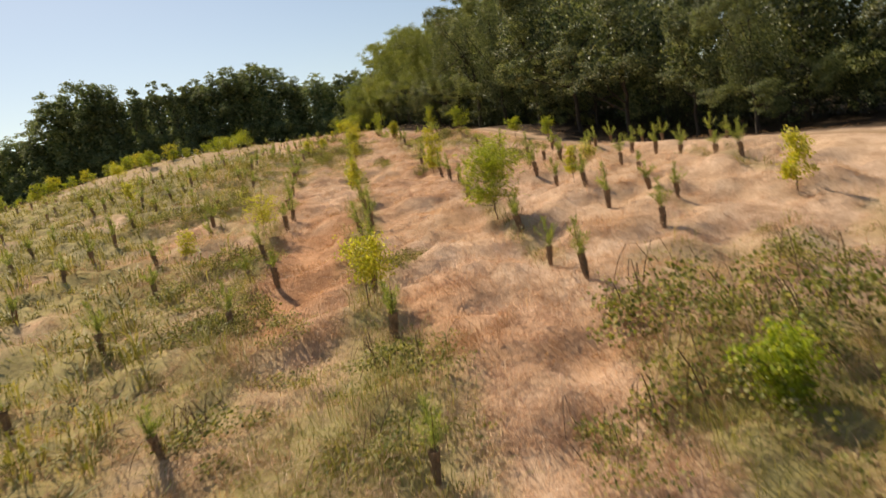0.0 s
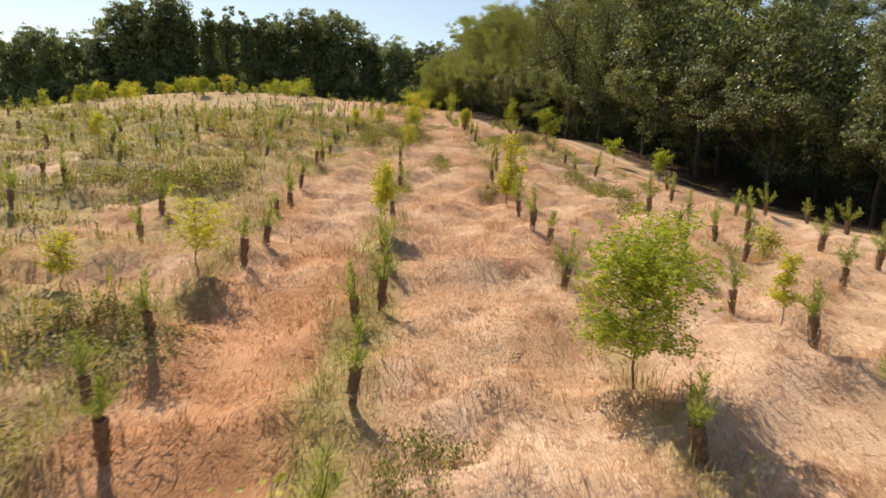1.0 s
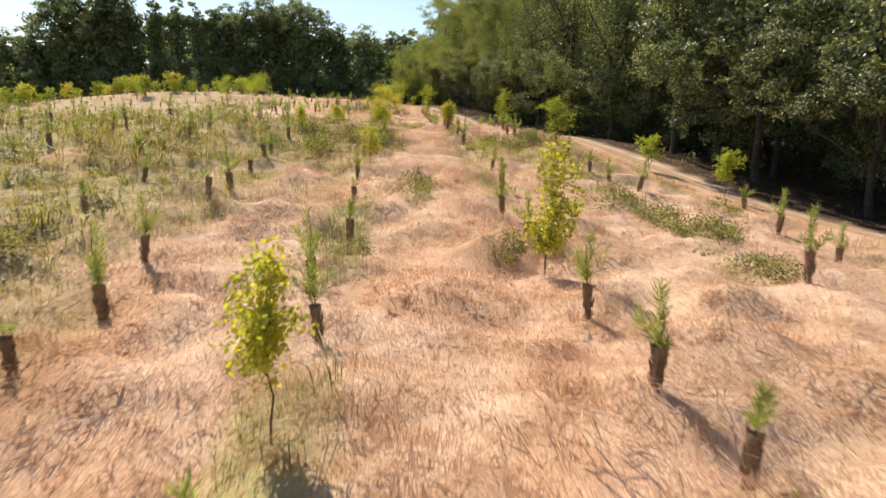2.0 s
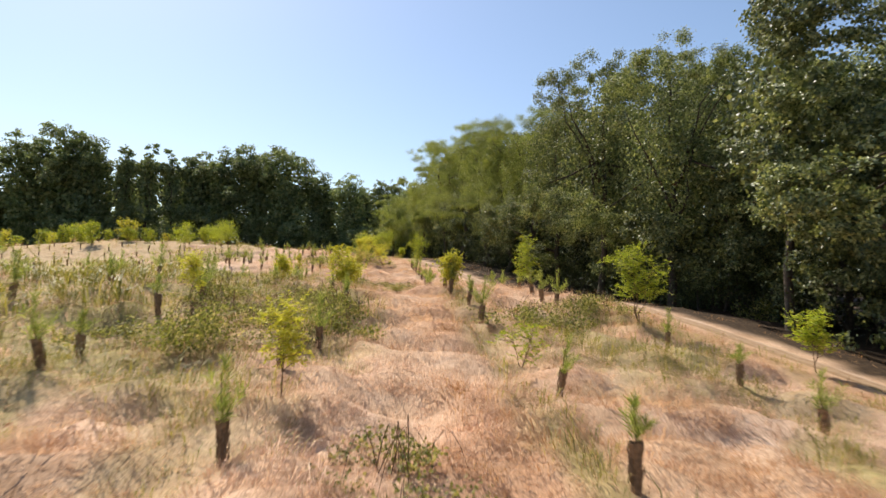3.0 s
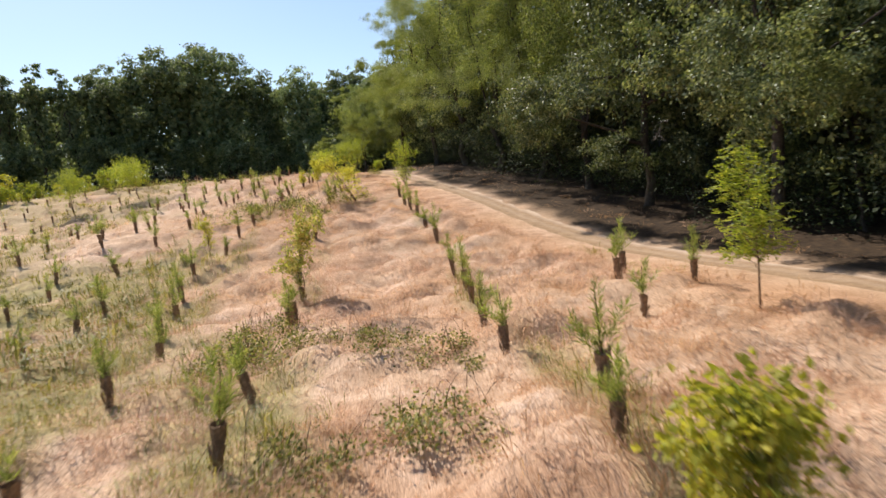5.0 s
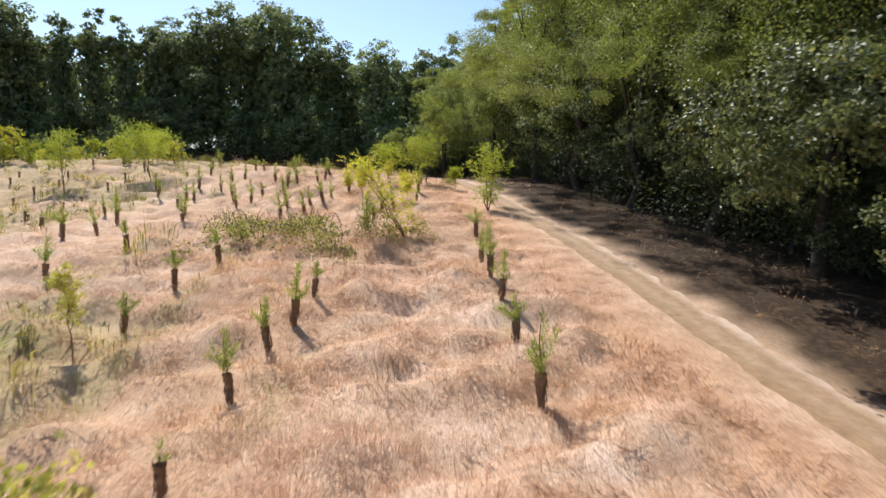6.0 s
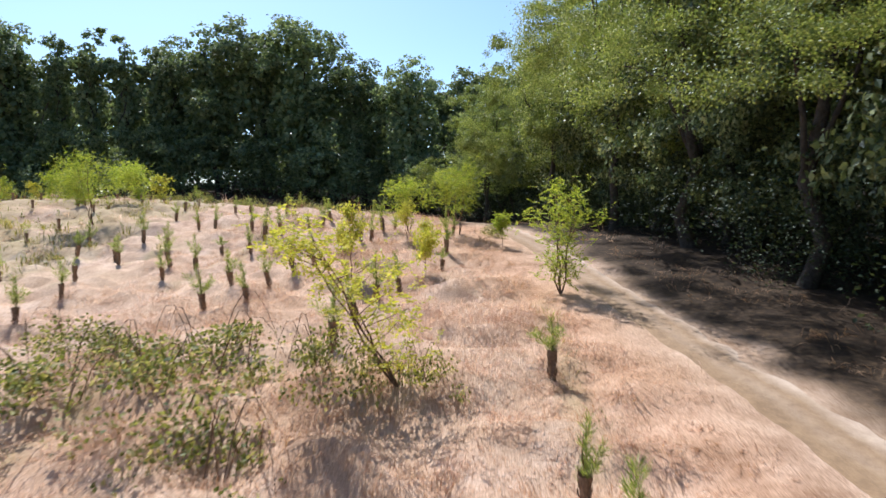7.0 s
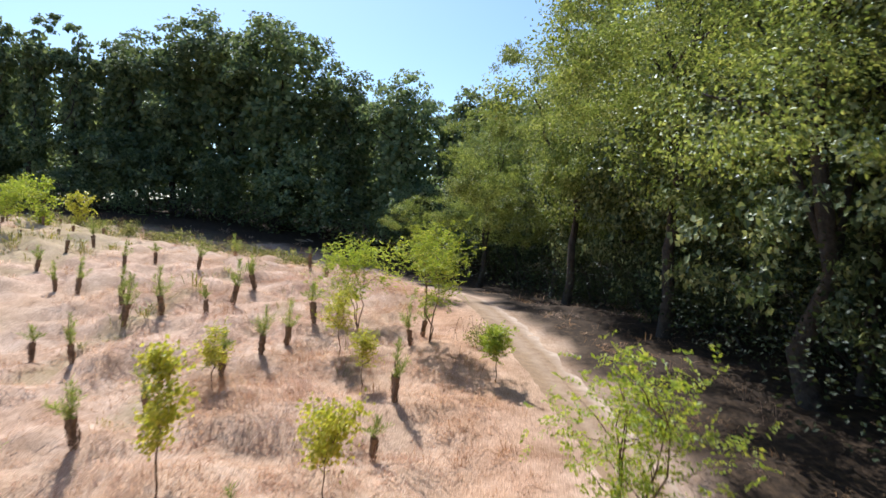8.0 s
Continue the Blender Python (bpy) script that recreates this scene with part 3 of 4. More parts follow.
def stand(kinds, spots, seed, reach):
    """Sets copies of a few grown trees at (x, y, top height) spots; reach is the crown's radius over its height."""
    rng, used = dice(seed), set()
    for i, (x, y, top) in enumerate(spots):
        k = rng.randint(len(kinds))
        proto, tall, radius = kinds[k]
        s, w = top / tall, (reach * top + 0.4) / radius
        m = pose(x, y, height(x, y) - 0.1, 0, 0, rng.uniform(0, 360)) @ Matrix.Diagonal((w * rng.uniform(0.92, 1.1), w * rng.uniform(0.92, 1.1), s, 1))
        if k in used:
            set_copy(proto, m)
        else:
            proto.matrix_basis = m
            used.add(k)
    for k, (proto, tall, radius) in enumerate(kinds):
        if k not in used:
            x, y, top = spots[-1]
            proto.matrix_basis = pose(x + 6 + 2 * k, y + 4, height(x + 6, y + 4), 0, 0, 40)


oak_label = "dark green broadleaved tree with a dense crown at the forest edge"
locust_label = "lighter green feathery tree beside the sandy track"
far_label = "tall dark tree in the line behind the field"
slender_label = "slender tall tree with gaps in its crown behind the field"
oaks = [forest_tree(100 + i, 10, 2.6, 4.3, 42, 720, 0.12, OAK, oak_label, 0.36, 0.72, lobes=13, skirt=0.4, bunch=0.72) for i in range(4)]
near_locusts = [forest_tree(120 + i, 10, 2.2, 4.0, 54, 2000, 0.045, LOCUST, locust_label, 0.32, 0.55, lobes=16, skirt=0.35, bunch=0.8, inner=1.5) for i in range(2)]
locusts = [forest_tree(122, 10, 1.1, 4.0, 50, 1250, 0.075, LOCUST, locust_label, 0.30, 0.55, lobes=15, skirt=0.45, bunch=0.78, inner=1.15)]
edge_trees = [forest_tree(130 + i, 10, 0.9, 4.0, 48, 1150, 0.08, BROADLEAF, "grey-green tree with a crown hanging low over the forest edge", 0.32, 0.65, bunch=0.74, inner=1.3) for i in range(2)]
deep = [forest_tree(140 + i, 10, 0.2, 4.4, 44, 420, 0.14, OAK, "dark forest tree standing behind the forest edge") for i in range(2)]
far = [forest_tree(160 + i, 10, 0.1, 3.4, 74, 150, 0.19, DISTANT, far_label, 0.40, 0.9, lobes=24) for i in range(4)]
back = [forest_tree(170, 10, 0.2, 3.8, 60, 90, 0.34, DISTANT, "dark tree closing the line behind the field", 0.38, 0.9, lobes=19)]
slender = [forest_tree(180 + i, 10, 0.4, 2.1, 44, 150, 0.17, DISTANT, slender_label, 0.40, 0.95, 0.15) for i in range(2)]
silvery = [forest_tree(185, 10, 3.0, 2.0, 36, 260, 0.12, SILVER, "slender silvery tree rising above the forest edge", 0.32, 0.9, 0.1)]


def beside(y, off, top):
    return float(track_x(y)) + off, y, top


stand(oaks, [beside(13, 3.9, 8.6), beside(18.5, 3.7, 8.6), beside(31.5, 3.7, 7.0), beside(36.5, 3.8, 8.5), beside(41, 3.8, 10.0), beside(46.5, 4.2, 11.0)], 3, 0.44)
stand(edge_trees, [beside(26.5, 3.0, 6.8), beside(52.5, 4.0, 11.3), beside(58.5, 4.0, 12.6), beside(64.5, 4.2, 11.8)], 10, 0.42)
stand(near_locusts, [beside(69, 4.5, 11.4), beside(73.8, 4.6, 11.5), beside(78.5, 4.4, 11.8), beside(83.5, 4.6, 12.0)], 4, 0.43)
stand(locusts, [beside(88.5, 4.2, 11.6), beside(93.5, 3.6, 10.4), (5.2, 98.5, 9.6), (2.0, 103, 9.0)], 9, 0.40)
stand(deep, [beside(17 + 5.2 * i, 7.0 + 0.8 * math.sin(2.3 * i), 7.3 + 0.27 * i) for i in range(16)] + [(25, 12, 8.5), (24.5, 20, 9), (24, 28, 8), (23.5, 35, 8.0), (22.5, 42, 8.6), (20.5, 49, 10.4), (19, 56, 12.4), (17.5, 63, 13), (16, 70, 13),
             (14.5, 77, 13), (12.5, 84, 12.6), (11, 91, 12), (8.5, 98, 11.5), (9, 105, 10.5), (31, 24, 10), (29, 38, 9.4), (26, 52, 10.8), (23, 66, 14), (13, 112, 11.5), (33, 15, 10), (36, 30, 9), (34, 44, 10.4), (31, 58, 12.5), (28, 72, 13), (24, 82, 13), (20, 92, 12.5), (17, 102, 12), (21, 112, 12), (12, 120, 12)], 5, 0.42)
stand(far, [(-3.5, 112, 12.0), (-8, 115, 12.0), (-12.5, 114, 13.5), (-16.5, 115, 14.0), (-20.5, 115, 13.9), (-24.5, 116, 13.1), (-38.5, 115, 15.9), (-42.5, 116, 17.1), (-47, 116, 17.3),
            (-52, 118, 12.9), (-57, 119, 13.7), (-62, 119, 14.1), (-68, 120, 13.3), (-75, 120, 13.3), (1.0, 114, 11.9)], 6, 0.36)
stand(back, [(4.0, 109, 10.2), (6.5, 114, 10.8)] + [(4 - 6.3 * i, 133 + 3 * math.sin(2.1 * i), (9.8 + 0.55 * min(i, 8) + 0.6 * math.sin(1.7 * i)) * (0.85 if i > 9 else 1)) for i in range(20)], 8, 0.38)
stand(silvery, [(22, 58, 14.3), (24, 47.5, 11.2), (26, 43, 10.4), (20.5, 66, 14.6), (27.5, 38, 9.8), (19, 74, 14)], 11, 0.14)
stand(slender, [(-28, 115, 13.2), (-31, 114.5, 14.2), (-34.2, 115, 13.8), (-26.2, 117, 12.4)], 7, 0.19)


def undergrowth(seed, skin, label, n=60, leaf=0.24):
    """A dense shrub that closes the forest near the ground."""
    rng = dice(seed)
    shrub = at_base("undergrowth_shrub", label, "shrub", "undergrowth of the forest")
    for i in range(4):
        stem = Geo()
        stem.tube(bent(rng, (rng.normal(0, 0.2), rng.normal(0, 0.2), -0.1), (rng.normal(0, 0.8), rng.normal(0, 0.8), rng.uniform(1.2, 2.0)), 5, 0.05), np.linspace(0.04, 0.01, 5), 5)
        part("stem", stem, BARK, shrub, "", True)
    leaves = Geo()
    for i in range(14):
        c = np.array([rng.normal(0, 0.9), rng.normal(0, 0.9), rng.uniform(0.3, 2.1)])
        d = unit(rng, n)
        leaves.leaves(c + d * rng.uniform(0.3, 0.8, (n, 1)), d + 0.6 * rng.normal(size=(n, 3)), leaf * rng.uniform(0.6, 1.3, n), 0.36, rng, 0.4)
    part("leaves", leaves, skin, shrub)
    return shrub


def grow_undergrowth():
    rng = dice(68)
    kinds = [undergrowth(190, SHADED, "leafy shrub under the forest trees, leaf colour darkened for shade", 330, 0.055), undergrowth(191, SHADED, "leafy shrub under the forest trees, leaf colour darkened for shade", 330, 0.055), undergrowth(192, DISTANT, "dense dark shrub below the trees behind the field", 64, 0.19)]
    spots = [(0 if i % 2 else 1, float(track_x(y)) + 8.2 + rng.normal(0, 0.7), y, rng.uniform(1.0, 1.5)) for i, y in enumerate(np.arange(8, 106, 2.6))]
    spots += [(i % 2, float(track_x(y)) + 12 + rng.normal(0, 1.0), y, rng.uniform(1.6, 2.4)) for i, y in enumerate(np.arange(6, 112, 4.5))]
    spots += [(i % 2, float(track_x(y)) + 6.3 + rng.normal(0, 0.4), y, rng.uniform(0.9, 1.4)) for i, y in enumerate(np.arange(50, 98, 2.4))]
    spots += [(2, x, 112 + rng.normal(0, 0.8), rng.uniform(0.8, 1.3)) for x in np.arange(-92, 6, 3.2)]
    spots += [(2, x, 118 + rng.normal(0, 1.0), rng.uniform(1.6, 2.3)) for x in np.arange(-95, 10, 4.2)]
    spots += [(2, x, 124 + rng.normal(0, 1.0), rng.uniform(2.0, 2.8)) for x in np.arange(-95, 14, 5.0)]
    used = set()
    for k, x, y, s in spots:
        m = pose(x, y, height(x, y) - 0.1, 0, 0, rng.uniform(0, 360)) @ Matrix.Diagonal((1.25 * s, 1.25 * s, s, 1))
        if k in used:
            set_copy(kinds[k], m)
        else:
            kinds[k].matrix_basis = m
            used.add(k)


grow_undergrowth()


# ---- planted saplings ----
def pine_sapling(seed, tall, shoots, guard_high, bare=False):
    """A young pine that grows out of a dark browsing guard."""
    rng = dice(seed)
    tree = at_base("pine_sapling", "young green pine in a dark brown guard, dry grass around", "sapling", "planted rows of saplings")
    guard, turn = Geo(), np.linspace(0, 2 * np.pi, 9, endpoint=False)
    rings, lean = [], rng.normal(0, 0.02, 2)
    for z, r in ((-0.03, 0.05), (guard_high * 0.3, 0.043), (guard_high * 0.65, 0.052), (guard_high, 0.072), (guard_high - 0.004, 0.064), (guard_high * 0.6, 0.044)):
        ring = r * (1 + rng.normal(0, 0.06, 9))
        rings.append(np.stack([np.cos(turn) * ring + lean[0] * z * 3, np.sin(turn) * ring + lean[1] * z * 3, np.full(9, z) + rng.normal(0, 0.008, 9) * (z > 0.1)], 1))
    k = np.arange(9)
    guard.add(np.concatenate(rings), np.concatenate([np.stack([k + i * 9, (k + 1) % 9 + i * 9, (k + 1) % 9 + i * 9 + 9, k + i * 9 + 9], 1) for i in range(5)]))
    n = 70
    around, rise = rng.uniform(0, 2 * np.pi, n), rng.uniform(0.0, 0.85, n)
    foot = np.stack([np.cos(around) * 0.05 + lean[0] * 3 * rise * guard_high, np.sin(around) * 0.05 + lean[1] * 3 * rise * guard_high, rise * guard_high], 1)
    guard.leaves(foot, np.stack([0.09 * np.cos(around), 0.09 * np.sin(around), rng.uniform(0.5, 1.0, n)], 1), rng.uniform(0.07, 0.17, n), 0.07, rng)
    part("guard", guard, GUARD, tree, "dark brown frayed browsing guard, wider at its rim")
    stem = Geo()
    top = np.array([lean[0] * 3 * tall, lean[1] * 3 * tall, tall * 0.92])
    stem.tube(bent(rng, (0, 0, 0), top, 5, 0.008), np.linspace(0.014, 0.004, 5), 5)
    part("stem", stem, TWIG, tree)
    for i in range(shoots):
        shoot, lead = Geo(), i == 0
        foot = np.array([lean[0] * 3 * guard_high, lean[1] * 3 * guard_high, guard_high * rng.uniform(0.75, 1.15)])
        turn = rng.uniform(0, 2 * np.pi)
        reach = 0.03 if lead else rng.uniform(0.09, 0.27)
        goal = tall - guard_high if lead else (tall - guard_high) * rng.uniform(0.3, 0.7)
        tip = foot + np.array([np.cos(turn) * reach, np.sin(turn) * reach, goal])
        n = 34 if bare else 150 if lead else 60
        t = rng.rand(n) ** 0.9
        way = unit(rng, n) * (0.6 if lead else 0.75) + np.array([np.cos(turn) * reach, np.sin(turn) * reach, 0.8])
        p = foot + (tip - foot) * t[:, None]
        shoot.leaves(p, way, rng.uniform(0.08, 0.16, n), 0.036, rng)
        part("shoot", shoot, NEEDLES, tree)
    return tree


PLANTED = (
    ((0.5, 7.0), (-2.7, 8.4), (-5.3, 10.1), (0.4, 10.4), (-4.8, 12.4), (3.8, 10.9), (3.5, 11.9), (-2.5, 12.3), (6.1, 12.5), (0.2, 13.2), (7.2, 13.9), (0.2, 12.4), (-1.8, 14.1), (3.6, 14.1), (5.9, 14.7), (0.3, 15.0), (-2.5, 15.2), (7.2, 15.2), (-4.9, 16.0), (6.0, 16.3), (-2.3, 16.3), (10.4, 16.3), (0.1, 17.2), (8.0, 17.4), (10.4, 17.5), (0.4, 17.9), (5.8, 18.0), (-5.5, 18.4), (3.3, 18.6), (8.2, 19.0), (-2.0, 19.3), (10.4, 19.5), (0.4, 19.7), (5.8, 19.9),),
    ((-1.9, 20.3), (7.3, 20.6), (3.5, 20.9), (10.4, 21.1), (-4.6, 21.3), (13.4, 21.7), (6.1, 21.7), (7.3, 21.9), (3.4, 22.2), (-2.2, 22.6), (13.5, 22.8), (-8.1, 22.9), (10.4, 23.0), (-4.9, 23.1), (8.8, 23.4), (0.3, 23.7), (7.3, 23.8), (3.4, 24.2), (-2.3, 24.5), (13.5, 24.7), (-0.0, 25.4), (-2.3, 25.8), (7.3, 25.9), (10.4, 26.4), (13.4, 26.4), (-5.3, 26.5), (-9.5, 26.5), (10.4, 27.1), (11.7, 27.8), (9.4, 28.1), (0.3, 28.2), (13.4, 28.3), (3.6, 28.7), (-4.7, 29.3), (-2.5, 29.5), (-9.3, 30.0),),
    ((3.4, 30.5), (-7.3, 30.6), (9.9, 30.8), (0.2, 30.8), (-2.6, 31.5), (-4.8, 32.3), (3.9, 33.5), (0.1, 33.7), (-2.7, 33.9), (-5.7, 34.7), (11.3, 34.7), (8.4, 35.5), (-5.6, 36.0), (7.7, 36.1), (-2.8, 36.2), (0.1, 36.7), (4.1, 36.8), (-2.8, 37.2), (11.7, 37.6), (-5.6, 38.2), (7.7, 38.2), (0.4, 38.8), (-2.7, 39.9),),
    ((-5.6, 40.4), (7.7, 41.0), (3.7, 41.9), (-2.5, 42.0), (0.5, 42.5), (-5.0, 43.2), (3.6, 43.3), (-2.8, 43.4), (12.7, 44.5), (6.3, 45.0), (-1.6, 45.9), (-0.0, 46.0), (3.4, 46.0), (6.2, 46.2), (-5.3, 47.2), (3.4, 47.8), (6.3, 47.9), (-4.3, 48.1), (-1.5, 48.5), (0.1, 48.6), (3.8, 49.1), (-4.4, 49.9),),
    ((0.0, 50.7), (3.2, 51.0), (-1.8, 51.2), (-5.3, 52.2), (5.7, 52.3), (3.2, 52.5), (7.0, 53.1), (-2.0, 53.7), (6.0, 53.9), (-5.1, 54.1), (-0.0, 54.6), (3.4, 54.7), (-2.4, 55.1), (-0.0, 55.4), (6.7, 55.4), (3.5, 55.9), (-5.3, 56.0), (-0.0, 57.3), (-2.8, 57.5), (3.5, 57.7), (-5.3, 58.3), (8.4, 59.8),),
    ((-3.4, 60.1), (-5.4, 60.2), (-0.4, 60.4), (-6.3, 62.2), (8.7, 62.4), (3.7, 62.4), (-3.7, 62.6), (-0.5, 62.7), (-0.4, 64.2), (3.6, 64.5), (-6.7, 64.8), (-0.2, 65.1), (-3.3, 65.3), (3.5, 66.2), (-0.1, 66.3), (-3.1, 67.0), (3.4, 67.8), (-6.4, 68.0), (-2.8, 68.7), (3.3, 69.5),),
    ((-5.6, 70.0), (-9.2, 70.4), (3.3, 72.5), (0.0, 73.4), (-6.1, 74.5), (0.1, 74.8), (-3.3, 76.0), (0.2, 76.1), (-2.6, 76.5), (-7.1, 77.1), (0.5, 77.3), (-10.3, 77.6), (-2.7, 78.1), (-3.6, 78.1), (-14.0, 78.6), (-2.5, 79.3), (-6.0, 79.4),),
    ((1.2, 80.0), (-11.4, 80.5), (-2.4, 80.8), (-6.6, 80.9), (-5.9, 81.0), (1.2, 81.7), (-1.9, 82.2), (-4.9, 82.6), (-9.4, 82.8), (-6.0, 83.0), (-10.8, 83.0), (-1.6, 83.2), (-1.5, 84.4), (-9.6, 84.8), (-5.3, 84.8), (1.0, 85.0), (-12.0, 85.4), (-1.3, 85.6), (-5.1, 86.0), (-4.1, 86.2), (-6.3, 86.3), (1.1, 86.4), (-1.2, 87.3), (-8.2, 87.4), (-8.9, 87.5), (-4.0, 87.5), (-4.0, 88.9), (-10.6, 89.0), (-1.4, 89.1),),
    ((-6.3, 90.2), (-2.9, 92.4), (-3.9, 93.8), (-6.8, 94.2),),
)


def plant_rows():
    rng = dice(61)
    kinds = [pine_sapling(200, 0.90, 6, 0.40), pine_sapling(201, 0.82, 5, 0.37), pine_sapling(202, 0.98, 7, 0.41), pine_sapling(203, 0.70, 4, 0.42), pine_sapling(204, 1.08, 7, 0.38),
             pine_sapling(205, 0.56, 2, 0.41, True), pine_sapling(206, 0.86, 6, 0.36)]
    spots = [spot for stretch_of_rows in PLANTED for spot in stretch_of_rows if spot[0] < track_x(spot[1]) - 1.3]
    for x in (-8.4, -11.5):
        y = 10 + rng.rand()
        while y < 93:
            if min(math.hypot(x - a, y - b) for a, b in spots) > 1.4:
                spots.append((x + rng.normal(0, 0.15), y))
            y += rng.uniform(1.2, 2.3)
    used = set()
    for x, y in spots:
        k = rng.choice(len(kinds), p=[0.2, 0.18, 0.15, 0.15, 0.1, 0.1, 0.12])
        s = rng.uniform(0.85, 1.15)
        m = pose(x, y, float(surface(x, y)), rng.normal(0, 3), rng.normal(0, 3), rng.uniform(0, 360)) @ Matrix.Diagonal((s, s, s * rng.uniform(0.9, 1.12), 1))
        if k in used:
            set_copy(kinds[k], m)
        else:
            kinds[k].matrix_basis = m
            used.add(k)


def plant_far_rows():
    """The rows further west, too many to pick apart."""
    rng, guards, green = dice(62), Geo(), Geo()
    turn = np.linspace(0, 2 * np.pi, 6, endpoint=False)
    k = np.arange(6)
    for row in range(15):
        x0, y = -14.5 - 3.0 * row, 8 + 2 * rng.rand()
        while y < 101:
            x = x0 + rng.normal(0, 0.2)
            z, tall = float(surface(x, y)), rng.uniform(0.3, 0.42)
            rings = [np.stack([x + np.cos(turn) * r, y + np.sin(turn) * r, np.full(6, z + h)], 1) for h, r in ((-0.03, 0.06), (tall * 0.5, 0.055), (tall, 0.078))]
            guards.add(np.concatenate(rings), np.concatenate([np.stack([k + i * 6, (k + 1) % 6 + i * 6, (k + 1) % 6 + i * 6 + 6, k + i * 6 + 6], 1) for i in range(2)]), [[12, 13, 14], [12, 14, 15], [12, 15, 16], [12, 16, 17]])
            n = 22
            p = np.array([x, y, z + tall]) + np.stack([rng.normal(0, 0.05, n), rng.normal(0, 0.05, n), rng.uniform(-0.05, 0.28, n)], 1)
            green.leaves(p, unit(rng, n) * 0.6 + np.array([0, 0, 0.9]), rng.uniform(0.1, 0.18, n), 0.09, rng)
            y += rng.uniform(1.25, 2.4)
    tagged(new("far_sapling_guards", guards.mesh("far_sapling_guards", GUARD)), "dark guards of saplings in far planted rows", "sapling guards", kind="stuff")
    tagged(new("far_sapling_shoots", green.mesh("far_sapling_shoots", NEEDLES)), "green shoots of saplings in far planted rows", "sapling shoots", kind="stuff")


# ---- young broadleaved trees ----
def young_tree(seed, tall, wide, skin, label, name="young_tree", low=0.42, sprays=90, stems=1, lean=(0.0, 0.0), leaflet=0.05, pinnate=True, branches=10):
    """A thin-stemmed young tree whose sprays carry rows of small leaflets."""
    rng = dice(seed)
    tree = at_base(name, label, "young tree", "young trees in the planting")
    tips = []
    for s in range(stems):
        trunk = Geo()
        turn = rng.uniform(0, 6.28)
        out = 0.0 if stems == 1 else wide * 0.22
        top = np.array([lean[0] + out * np.cos(turn), lean[1] + out * np.sin(turn), tall * rng.uniform(0.82, 0.93)])
        line = bent(rng, (0, 0, -0.05), top, 7, 0.02 * tall)
        trunk.tube(line, np.linspace(0.007 * tall + 0.003, 0.003, 7), 6)
        part("trunk", trunk, TWIG, tree, "", True)
        for i in range(max(4, branches // stems)):
            branch = Geo()
            t = rng.uniform(low * 0.8, 0.92)
            k = min(5, int(t * 6))
            foot = line[k] + (line[k + 1] - line[k]) * (t * 6 - k)
            a = rng.uniform(0, 6.28)
            reach = max(0.08, wide * 0.5 * rng.uniform(0.55, 1.0) * (1.15 - 0.5 * abs(t - 0.6)) - 0.13)
            goal = foot + np.array([np.cos(a) * reach, np.sin(a) * reach, tall * rng.uniform(0.05, 0.22)])
            path = bent(rng, foot, goal, 5, 0.02)
            branch.tube(path, np.linspace(0.007, 0.002, 5), 5)
            part("branch", branch, TWIG, tree, "", True)
            tips += [path[2], path[3], path[4], path[4]]
        tips += [line[-1], line[-2], line[-1], *line[min(6, int(low * 7) + 1):]]
    tips = np.array(tips)
    crown = Geo()
    foot = tips[rng.randint(len(tips), size=sprays)] + rng.normal(0, 0.09 * wide, (sprays, 3))
    foot[:, 2] = np.maximum(foot[:, 2], tall * low)
    way = unit(rng, sprays) * np.array([1, 1, 0.85]) + np.array([0, 0, 0.2])
    if pinnate:
        pairs, length = 5, rng.uniform(0.8, 1.4, sprays) * (0.10 + 0.06 * wide)
        across = np.cross(way, np.array([0, 0, 1.0]))
        across /= np.linalg.norm(across, axis=1, keepdims=True) + 1e-9
        for j in range(pairs):
            t = (j + 0.6) / pairs
            p = foot + way * (length * t)[:, None] + np.array([0, 0, -0.10]) * (length * t * t)[:, None]
            for sgn in (-1, 1):
                crown.leaves(p, sgn * across + 0.5 * way + 0.25 * rng.normal(size=(sprays, 3)), leaflet * rng.uniform(0.8, 1.3, sprays), 0.26, rng, 0.3)
    else:
        for j in range(7):
            p = foot + rng.normal(0, 0.055, (sprays, 3))
            crown.leaves(p, way + 0.9 * rng.normal(size=(sprays, 3)) + np.array([0, 0, -0.3]), 1.35 * leaflet * rng.uniform(0.7, 1.3, sprays), 0.36, rng)
    part("crown", crown, skin, tree)
    return tree


def place(tree, x, y, turn=0.0):
    tree.matrix_basis = pose(x, y, float(surface(x, y)), 0, 0, turn)
    return tree


YELLOW_LABEL = "small yellowing broadleaved tree on a thin stem in dry grass"
LOCUST_LABEL = "bright green feathery-leaved young tree in dry grass"


